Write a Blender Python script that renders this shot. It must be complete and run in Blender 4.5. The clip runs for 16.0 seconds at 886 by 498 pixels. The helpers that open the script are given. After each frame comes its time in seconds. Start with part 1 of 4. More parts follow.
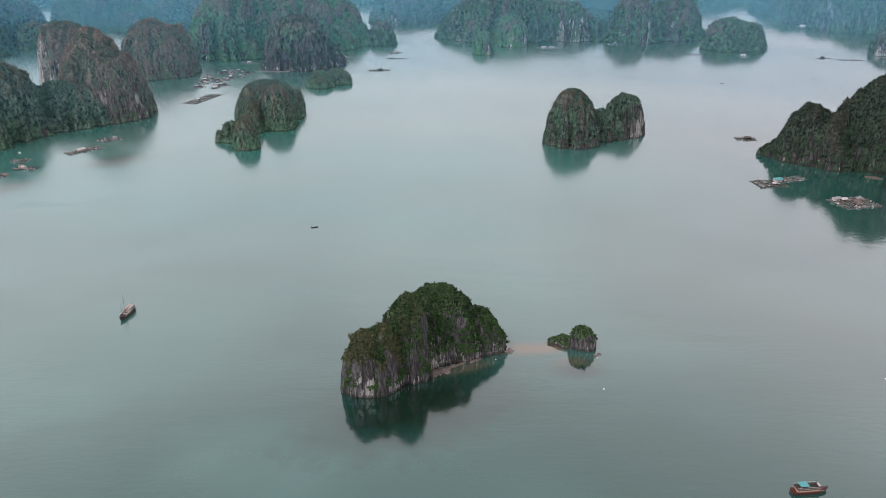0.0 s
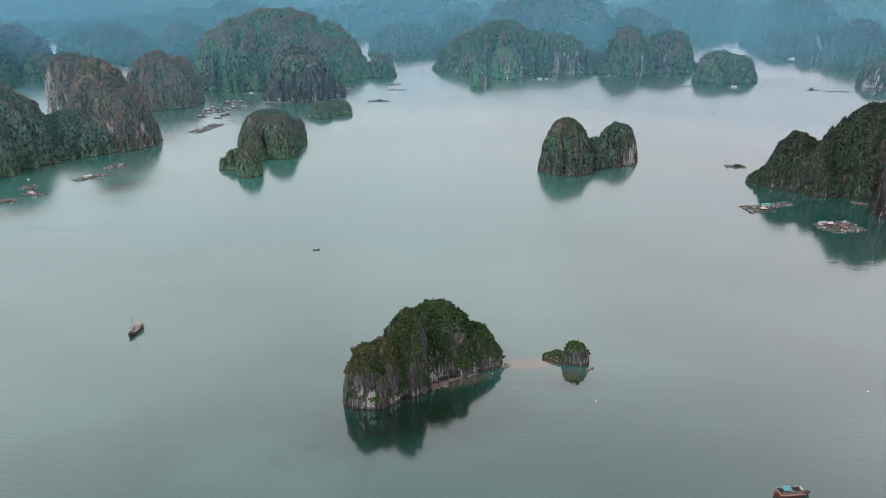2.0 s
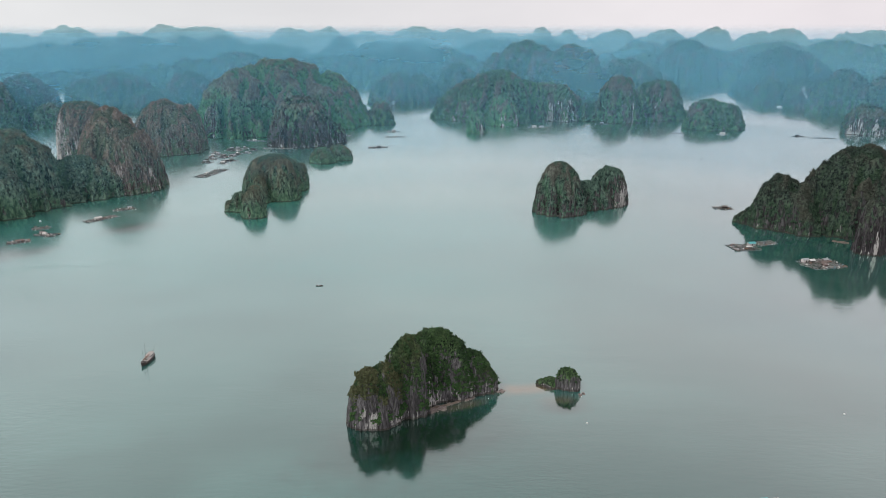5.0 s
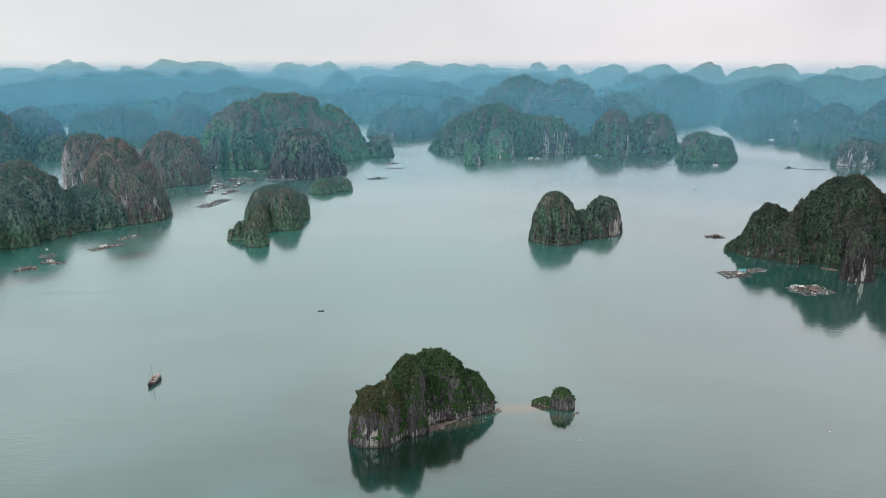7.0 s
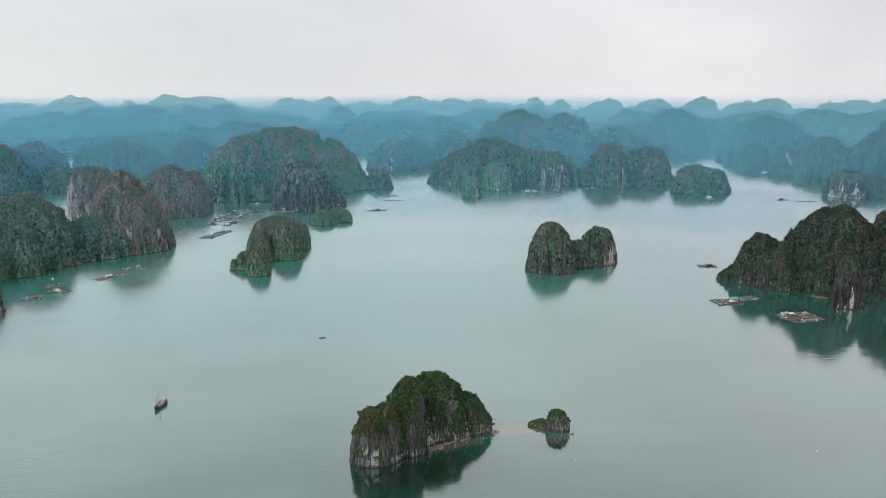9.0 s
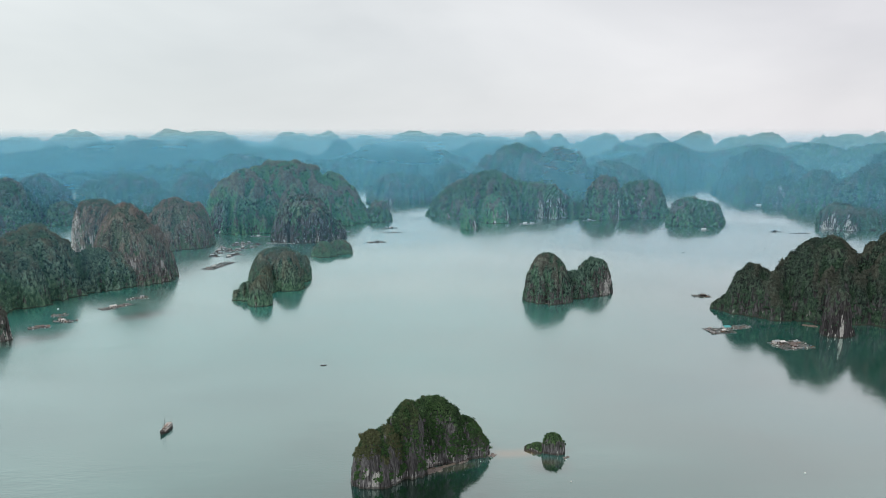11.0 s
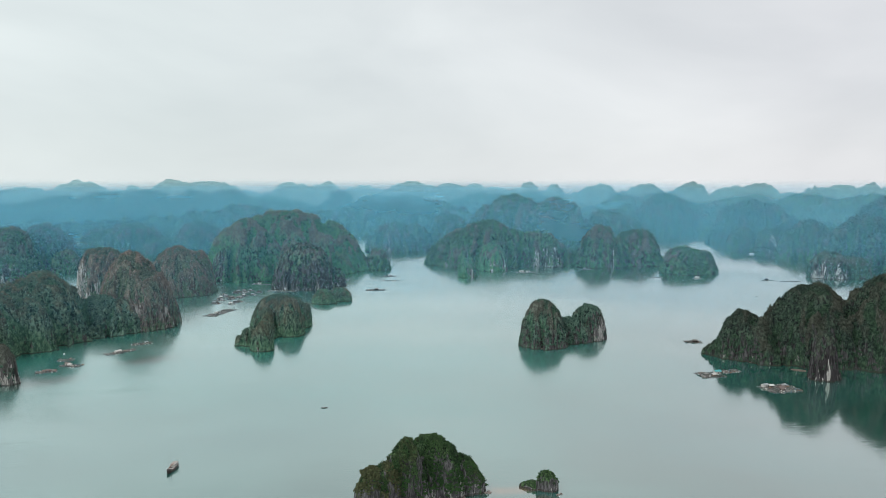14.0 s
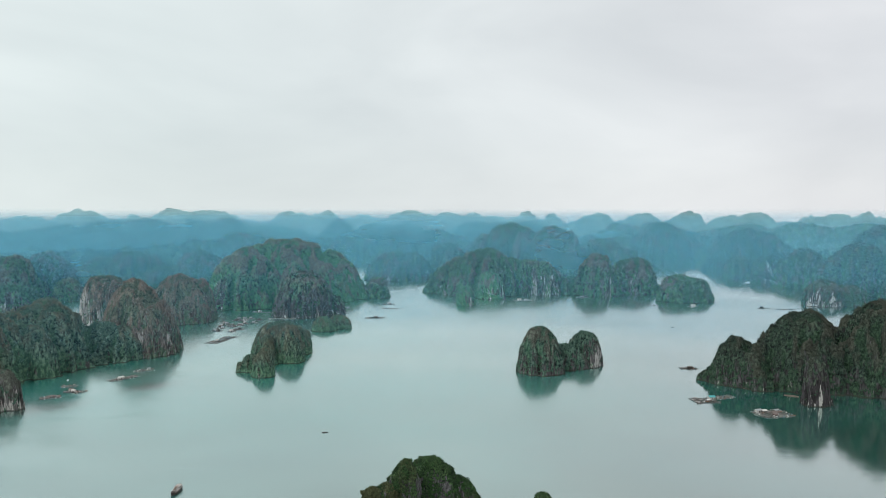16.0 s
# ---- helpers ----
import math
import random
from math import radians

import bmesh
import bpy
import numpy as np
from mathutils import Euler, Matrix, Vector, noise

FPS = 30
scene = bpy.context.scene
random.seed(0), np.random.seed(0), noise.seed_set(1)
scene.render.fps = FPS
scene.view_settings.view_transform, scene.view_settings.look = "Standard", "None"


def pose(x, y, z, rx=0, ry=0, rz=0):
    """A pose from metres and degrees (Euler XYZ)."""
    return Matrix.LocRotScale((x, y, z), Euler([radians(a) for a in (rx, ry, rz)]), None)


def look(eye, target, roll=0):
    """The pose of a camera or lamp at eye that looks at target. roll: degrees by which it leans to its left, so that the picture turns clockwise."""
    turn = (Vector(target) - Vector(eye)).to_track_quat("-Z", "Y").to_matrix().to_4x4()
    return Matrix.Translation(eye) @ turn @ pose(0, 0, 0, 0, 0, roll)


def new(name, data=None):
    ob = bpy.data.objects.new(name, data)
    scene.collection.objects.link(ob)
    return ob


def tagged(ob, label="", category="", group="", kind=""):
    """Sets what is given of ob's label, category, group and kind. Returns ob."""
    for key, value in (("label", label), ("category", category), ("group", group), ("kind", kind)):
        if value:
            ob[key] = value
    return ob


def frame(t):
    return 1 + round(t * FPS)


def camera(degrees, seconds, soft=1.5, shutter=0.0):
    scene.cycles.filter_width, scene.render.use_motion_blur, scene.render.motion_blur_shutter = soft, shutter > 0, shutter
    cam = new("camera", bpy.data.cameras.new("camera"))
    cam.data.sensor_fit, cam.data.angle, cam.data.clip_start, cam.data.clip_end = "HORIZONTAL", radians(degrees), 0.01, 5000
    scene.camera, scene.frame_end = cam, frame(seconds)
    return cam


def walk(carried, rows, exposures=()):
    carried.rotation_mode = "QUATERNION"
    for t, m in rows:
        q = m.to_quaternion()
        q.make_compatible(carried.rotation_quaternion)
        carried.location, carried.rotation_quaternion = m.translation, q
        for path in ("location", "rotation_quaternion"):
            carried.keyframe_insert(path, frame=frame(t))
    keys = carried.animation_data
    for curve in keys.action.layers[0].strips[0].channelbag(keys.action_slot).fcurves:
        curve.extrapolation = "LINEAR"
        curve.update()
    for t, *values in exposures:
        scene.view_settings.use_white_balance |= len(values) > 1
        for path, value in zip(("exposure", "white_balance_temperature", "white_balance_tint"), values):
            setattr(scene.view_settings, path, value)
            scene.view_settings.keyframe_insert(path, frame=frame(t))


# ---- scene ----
cam = camera(62.1, 16.0, soft=0.5)
# seconds, place, pitch, yaw, roll of a drone that backs off and tilts up
PATH = [
    (0.0, -0.16, 0.83, 219.87, 66.761, 0.339, -0.071),
    (0.5, -0.28, -4.10, 219.86, 67.391, 0.271, -0.037),
    (1.0, -0.37, -8.98, 219.86, 67.991, 0.237, -0.020),
    (1.5, -0.41, -13.78, 219.86, 68.599, 0.184, -0.027),
    (2.0, -0.45, -18.52, 219.86, 69.187, 0.146, -0.001),
    (2.5, -0.48, -23.27, 219.85, 69.801, 0.117, 0.008),
    (3.0, -0.52, -28.01, 219.84, 70.419, 0.073, -0.010),
    (3.5, -0.59, -32.80, 219.81, 71.039, 0.052, -0.024),
    (4.0, -0.66, -37.59, 219.79, 71.651, 0.016, -0.016),
    (6.5, -1.09, -61.44, 219.66, 74.773, -0.185, -0.013),
    (7.0, -1.17, -66.25, 219.65, 75.410, -0.225, 0.014),
    (7.5, -1.24, -71.10, 219.64, 76.060, -0.243, -0.018),
    (8.0, -1.31, -75.97, 219.65, 76.697, -0.296, -0.024),
    (8.5, -1.39, -80.82, 219.66, 77.361, -0.325, -0.025),
    (9.0, -1.44, -85.62, 219.69, 77.996, -0.358, -0.027),
    (11.5, -1.50, -109.48, 220.15, 81.218, -0.499, -0.029),
    (12.0, -1.49, -114.19, 220.20, 81.857, -0.524, -0.002),
    (12.5, -1.47, -118.87, 220.24, 82.506, -0.553, -0.038),
    (13.0, -1.48, -123.56, 220.29, 83.143, -0.584, 0.017),
    (13.5, -1.51, -128.26, 220.33, 83.801, -0.600, 0.011),
    (14.0, -1.55, -132.95, 220.37, 84.451, -0.625, 0.002),
    (14.5, -1.60, -137.65, 220.40, 85.069, -0.655, -0.001),
    (15.0, -1.67, -142.37, 220.42, 85.724, -0.681, 0.020),
    (15.5, -1.73, -147.09, 220.44, 86.186, -0.711, 0.011),
    (16.0, -1.81, -151.81, 220.45, 86.709, -0.735, 0.026),
]
walk(cam, [(t, pose(x, y, z, rx, 0, rz) @ pose(0, 0, 0, 0, 0, roll)) for t, x, y, z, rx, rz, roll in PATH],
     exposures=[(0.0, 0.0, 6500, 20), (4.0, 0.0, 6480, 15), (9.0, 0.0, 6380, 10), (12.0, 0.0, 6300, 7), (16.0, 0.0, 6230, 4)])

# ---- world and light: a bright, thin overcast ----
world = bpy.data.worlds.new("overcast_sky")
scene.world = world
world.use_nodes = True
wn, wl = world.node_tree.nodes, world.node_tree.links
wn.clear()
SUN_UP, SUN_ROUND = 50.0, 232.0
sky = wn.new("ShaderNodeTexSky")
sky.sky_type, sky.sun_disc = "NISHITA", False
sky.sun_elevation, sky.sun_rotation = radians(SUN_UP), radians(SUN_ROUND)
coord = wn.new("ShaderNodeTexCoord")
stretch = wn.new("ShaderNodeMapping")
stretch.inputs["Scale"].default_value = (1.0, 1.0, 2.6)
stretch.inputs["Location"].default_value = (0.3, 0.1, 0.0)
cloud = wn.new("ShaderNodeTexNoise")
cloud.inputs["Scale"].default_value, cloud.inputs["Detail"].default_value = 2.1, 5.0
cloud.inputs["Roughness"].default_value, cloud.inputs["Distortion"].default_value = 0.48, 0.35
ramp = wn.new("ShaderNodeValToRGB")
ramp.color_ramp.elements[0].position, ramp.color_ramp.elements[0].color = 0.30, (0.715, 0.732, 0.738, 1)
ramp.color_ramp.elements[1].position, ramp.color_ramp.elements[1].color = 0.66, (0.89, 0.90, 0.893, 1)
thin = wn.new("ShaderNodeMix")
thin.data_type = "RGBA"
thin.inputs["Factor"].default_value = 0.94
scale_sky = wn.new("ShaderNodeVectorMath")
scale_sky.operation = "SCALE"
scale_sky.inputs["Scale"].default_value = 0.09
back = wn.new("ShaderNodeBackground")
wout = wn.new("ShaderNodeOutputWorld")
wl.new(coord.outputs["Generated"], stretch.inputs["Vector"])
wl.new(stretch.outputs["Vector"], cloud.inputs["Vector"])
wl.new(cloud.outputs["Fac"], ramp.inputs["Fac"])
wl.new(sky.outputs["Color"], scale_sky.inputs[0])
wl.new(scale_sky.outputs["Vector"], thin.inputs["A"])
# warmer cloud to the east, cooler to the west
split = wn.new("ShaderNodeSeparateXYZ")
east = wn.new("ShaderNodeMapRange")
east.inputs["From Min"].default_value, east.inputs["From Max"].default_value = -0.35, 0.45
tone = wn.new("ShaderNodeMix")
tone.data_type = "RGBA"
tone.inputs["A"].default_value, tone.inputs["B"].default_value = (0.985, 1.0, 0.995, 1), (1.025, 0.97, 0.99, 1)
warm = wn.new("ShaderNodeMix")
warm.data_type, warm.blend_type = "RGBA", "MULTIPLY"
warm.inputs["Factor"].default_value = 1.0
wl.new(coord.outputs["Generated"], split.inputs["Vector"])
wl.new(split.outputs["X"], east.inputs["Value"])
wl.new(east.outputs["Result"], tone.inputs["Factor"])
wl.new(ramp.outputs["Color"], warm.inputs["A"])
wl.new(tone.outputs["Result"], warm.inputs["B"])
wl.new(warm.outputs["Result"], thin.inputs["B"])
wl.new(thin.outputs["Result"], back.inputs["Color"])
wl.new(back.outputs["Background"], wout.inputs["Surface"])

sun = new("sun", bpy.data.lights.new("sun", "SUN"))
sun.data.energy, sun.data.angle, sun.data.color = 1.5, radians(14), (1.0, 0.97, 0.92)
a, e = radians(SUN_ROUND), radians(SUN_UP)
sun.matrix_world = look((math.sin(a) * math.cos(e) * 500, math.cos(a) * math.cos(e) * 500, math.sin(e) * 500), (0, 0, 0))


# ---- materials ----
class Nodes:
    """A short hand for node materials."""

    def __init__(self, name):
        self.mat = bpy.data.materials.new(name)
        self.mat.use_nodes = True
        self.tree = self.mat.node_tree
        self.tree.nodes.clear()
        self.out = self.tree.nodes.new("ShaderNodeOutputMaterial")
        self.geo = self.tree.nodes.new("ShaderNodeNewGeometry")
        self.place = self.geo.outputs["Position"]

    def link(self, a, b):
        if isinstance(a, (int, float)):
            b.default_value = a
        elif isinstance(a, tuple):
            b.default_value = (*a, 1) if len(a) == 3 and b.type == "RGBA" else a
        else:
            self.tree.links.new(a, b)

    def make(self, kind, **given):
        n = self.tree.nodes.new("ShaderNode" + kind)
        for k, v in given.items():
            self.link(v, n.inputs[k.replace("_", " ")])
        return n

    def scaled(self, v, size):
        n = self.make("Mapping", Vector=v)
        n.inputs["Scale"].default_value = size
        return n.outputs["Vector"]

    def noise(self, v, size=1.0, detail=4.0, rough=0.55, twist=0.0):
        return self.make("TexNoise", Vector=v, Scale=size, Detail=detail, Roughness=rough, Distortion=twist).outputs["Fac"]

    def ramp(self, v, *stops):
        n = self.make("ValToRGB", Fac=v)
        el = n.color_ramp.elements
        while len(el) < len(stops):
            el.new(0.5)
        for i, (at, c) in enumerate(stops):
            el[i].position = at
            el[i].color = (*c, 1) if isinstance(c, tuple) else (c, c, c, 1)
        return n.outputs["Color"]

    def math(self, op, a, b=0.0, c=0.0):
        n = self.tree.nodes.new("ShaderNodeMath")
        n.operation = op
        for v, i in zip((a, b, c), n.inputs):
            self.link(v, i)
        return n.outputs["Value"]

    def mix(self, f, a, b):
        n = self.tree.nodes.new("ShaderNodeMix")
        n.data_type = "RGBA"
        self.link(f, n.inputs["Factor"])
        self.link(a, n.inputs["A"])
        self.link(b, n.inputs["B"])
        return n.outputs["Result"]

    def part_of(self, v, axis):
        return self.make("SeparateXYZ", Vector=v).outputs[axis]

    def bump(self, h, strength, distance):
        return self.make("Bump", Height=h, Strength=strength, Distance=distance).outputs["Normal"]

    def surface(self, colour, rough=0.8, normal=None, **more):
        p = self.make("BsdfPrincipled", Base_Color=colour, Roughness=rough, **more)
        if normal is not None:
            self.link(normal, p.inputs["Normal"])
        self.link(p.outputs["BSDF"], self.out.inputs["Surface"])
        return self.mat


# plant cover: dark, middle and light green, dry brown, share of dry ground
# paler, bluer greens from LEAF_MID to LEAF_HILL hold some painted haze
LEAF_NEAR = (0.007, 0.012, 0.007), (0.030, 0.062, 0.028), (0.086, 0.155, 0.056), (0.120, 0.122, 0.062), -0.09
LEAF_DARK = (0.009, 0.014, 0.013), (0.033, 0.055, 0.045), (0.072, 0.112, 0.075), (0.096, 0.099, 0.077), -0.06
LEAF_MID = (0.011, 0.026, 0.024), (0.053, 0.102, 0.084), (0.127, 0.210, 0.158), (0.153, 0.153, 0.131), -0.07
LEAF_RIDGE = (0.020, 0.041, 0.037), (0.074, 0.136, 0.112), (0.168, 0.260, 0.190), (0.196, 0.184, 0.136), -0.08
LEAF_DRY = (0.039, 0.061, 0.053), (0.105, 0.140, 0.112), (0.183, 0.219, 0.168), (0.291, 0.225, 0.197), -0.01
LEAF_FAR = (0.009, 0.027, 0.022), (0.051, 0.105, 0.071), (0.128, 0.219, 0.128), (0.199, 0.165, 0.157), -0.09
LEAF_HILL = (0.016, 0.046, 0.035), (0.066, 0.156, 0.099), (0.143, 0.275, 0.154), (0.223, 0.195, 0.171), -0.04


def cover(n, own, leaf, share):
    """Dry brown growth on the crests and spurs, green in the gullies, broken by broad patches."""
    dark, mid, light, dry, dry_share = leaf
    meadow = n.noise(n.place, 0.0085, 4, 0.55)
    lush = n.mix(share, tuple(v * k for v, k in zip(mid, (0.9, 1.15, 0.9))), tuple(v * k for v, k in zip(light, (0.9, 1.1, 0.85))))
    crest = n.make("Attribute")
    crest.attribute_name = "crest"
    crest = crest.outputs["Fac"]
    own = n.mix(n.ramp(n.math("SUBTRACT", meadow, n.math("MULTIPLY", crest, 0.13)), (0.46, 0.0), (0.58, 0.6)), own, lush)
    patch = n.noise(n.place, 0.021, 4, 0.6)
    amount = n.math("ADD", n.math("MULTIPLY", crest, 0.22), n.math("ADD", patch, dry_share))
    return n.mix(n.ramp(amount, (0.58, 0.0), (0.76, 0.8)), own, n.mix(share, tuple(v * 0.55 for v in dry), dry))


def foliage(name, leaf):
    n = Nodes(name)
    dark, mid, light, _, _ = leaf
    chance = n.geo.outputs["Random Per Island"]
    own = n.ramp(chance, (0.0, tuple(d * 0.5 + m * 0.4 for d, m in zip(dark, mid))), (0.50, mid), (1.0, tuple(m * 0.6 + v * 0.4 for m, v in zip(mid, light))))
    broad = n.noise(n.place, 0.06, 4)
    own = n.mix(n.ramp(broad, (0.45, 0.0), (0.60, 0.75)), own, n.mix(chance, mid, light))
    own = cover(n, own, leaf, chance)
    fine = n.noise(n.place, 0.9, 2)
    own = n.mix(n.ramp(fine, (0.45, 0.0), (0.7, 0.2)), own, dark)
    return n.surface(own, 0.75, Specular_IOR_Level=0.15)


def limestone(name, grey, white, leaf, white_share=0.0, size=1.0, mossy=0.0, grain=0.5):
    n = Nodes(name)
    z = n.part_of(n.place, 2)
    up = n.part_of(n.geo.outputs["Normal"], 2)
    streak = n.noise(n.scaled(n.place, (0.55 / size, 0.55 / size, 0.07 / size)), 1.0, 6, 0.62, 0.4)
    blotch = n.noise(n.scaled(n.place, (0.2 / size, 0.2 / size, 0.035 / size)), 1.0, 5, 0.62, 0.3)
    # limestone's own dark streaks, deepened with painted crevice shade
    rock = n.ramp(streak, (0.38, tuple(v * 0.3 for v in grey)), (0.47, tuple(v * 0.65 for v in grey)), (0.53, tuple(v * 0.9 for v in grey)), (0.64, tuple(v * 1.4 for v in grey)))
    rock = n.mix(n.ramp(blotch, (0.40, 0.8), (0.52, 0.0)), rock, tuple(v * 0.2 for v in grey))
    # clean pale faces, as long hanging flakes low on the cliffs
    flake = n.noise(n.scaled(n.place, (0.16 / size, 0.16 / size, 0.03 / size)), 1.0, 5, 0.65, 0.3)
    bare = n.make("Attribute")
    bare.attribute_name = "white"
    low = n.math("MULTIPLY", n.math("MULTIPLY", z, -0.006 / size), n.math("MULTIPLY_ADD", bare.outputs["Fac"], -0.65, 1.0))
    bare = n.math("MULTIPLY", bare.outputs["Fac"], 0.12)
    fresh = n.ramp(n.math("ADD", n.math("ADD", n.math("ADD", flake, low), white_share), bare), (0.56, 0.0), (0.60, 0.9))
    fresh = n.math("MULTIPLY", fresh, n.ramp(streak, (0.36, 0.15), (0.5, 1.0)))
    rock = n.mix(fresh, rock, white)
    # scrub and creepers wherever it is not sheer
    dark, mid, light, _, _ = leaf
    tuft = n.noise(n.scaled(n.place, (grain, grain, grain * 0.6)), 1.0, 4, 0.6, 0.3)
    share = n.ramp(tuft, (0.46, 0.0), (0.62, 1.0))
    # dark tone in the low tufts paints the shade between bushes
    scrub = n.mix(n.ramp(tuft, (0.40, 0.0), (0.52, 1.0)), dark, n.mix(share, mid, light))
    scrub = cover(n, scrub, leaf, share)
    rise = n.make("Attribute")
    rise.attribute_name = "rise"
    green = n.math("ADD", n.math("ADD", up, mossy), n.math("MULTIPLY", n.math("SUBTRACT", n.noise(n.scaled(n.place, (0.16 / size, 0.16 / size, 0.07 / size)), 1.0, 4), 0.5), 2.0))
    green = n.math("SUBTRACT", green, n.math("MULTIPLY", bare, 3.5))
    green = n.math("ADD", green, n.math("MULTIPLY", n.math("SUBTRACT", rise.outputs["Fac"], 0.35), 0.55))
    rock = n.mix(n.ramp(green, (0.15, 0.0), (0.36, 0.96)), rock, scrub)
    # the tide's dark and rusty band, with the undercut's shadow line painted in
    tide_shadow = n.math("ADD", z, n.math("MULTIPLY", n.noise(n.place, 0.4, 3), -1.6))
    rock = n.mix(n.ramp(tide_shadow, (0.0, 0.75), (0.3, 0.6), (0.7, 0.0)), rock, (0.040, 0.031, 0.025))
    h = n.math("ADD", streak, n.math("MULTIPLY", tuft, 0.9))
    return n.surface(rock, 0.88, n.bump(h, 1.0, 2.2 * size), Specular_IOR_Level=0.2)


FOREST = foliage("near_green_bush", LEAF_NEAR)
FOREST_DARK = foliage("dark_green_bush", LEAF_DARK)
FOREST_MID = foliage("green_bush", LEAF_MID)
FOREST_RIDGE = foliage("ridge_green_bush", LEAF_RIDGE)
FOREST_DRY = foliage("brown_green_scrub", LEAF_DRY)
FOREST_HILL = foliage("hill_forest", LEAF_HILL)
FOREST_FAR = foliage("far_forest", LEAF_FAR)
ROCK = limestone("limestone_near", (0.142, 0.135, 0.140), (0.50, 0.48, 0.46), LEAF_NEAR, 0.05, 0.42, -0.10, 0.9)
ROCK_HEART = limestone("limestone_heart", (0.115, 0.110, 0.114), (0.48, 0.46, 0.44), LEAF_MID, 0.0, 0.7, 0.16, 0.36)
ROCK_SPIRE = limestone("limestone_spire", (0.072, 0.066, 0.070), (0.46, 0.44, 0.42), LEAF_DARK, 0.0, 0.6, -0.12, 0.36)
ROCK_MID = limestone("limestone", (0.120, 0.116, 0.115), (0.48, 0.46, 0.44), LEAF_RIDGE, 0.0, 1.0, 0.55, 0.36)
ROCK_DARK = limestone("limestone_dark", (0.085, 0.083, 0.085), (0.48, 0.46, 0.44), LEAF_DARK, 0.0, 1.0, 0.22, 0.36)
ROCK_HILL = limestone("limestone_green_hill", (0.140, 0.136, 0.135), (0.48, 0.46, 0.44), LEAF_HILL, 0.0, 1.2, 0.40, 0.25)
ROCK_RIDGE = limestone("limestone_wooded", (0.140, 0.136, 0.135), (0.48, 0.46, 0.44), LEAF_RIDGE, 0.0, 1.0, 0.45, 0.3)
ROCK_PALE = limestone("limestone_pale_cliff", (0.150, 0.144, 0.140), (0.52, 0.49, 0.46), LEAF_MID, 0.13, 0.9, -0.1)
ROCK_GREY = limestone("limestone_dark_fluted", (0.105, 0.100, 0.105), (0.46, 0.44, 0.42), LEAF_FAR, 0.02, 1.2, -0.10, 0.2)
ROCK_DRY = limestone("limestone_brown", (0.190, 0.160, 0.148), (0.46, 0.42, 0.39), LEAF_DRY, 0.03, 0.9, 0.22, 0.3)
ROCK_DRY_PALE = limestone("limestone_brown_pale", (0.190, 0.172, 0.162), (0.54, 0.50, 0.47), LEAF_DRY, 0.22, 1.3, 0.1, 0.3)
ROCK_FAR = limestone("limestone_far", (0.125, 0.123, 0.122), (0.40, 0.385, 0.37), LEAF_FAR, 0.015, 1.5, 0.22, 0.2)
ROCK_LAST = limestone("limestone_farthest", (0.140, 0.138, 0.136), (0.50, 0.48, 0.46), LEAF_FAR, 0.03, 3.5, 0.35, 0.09)


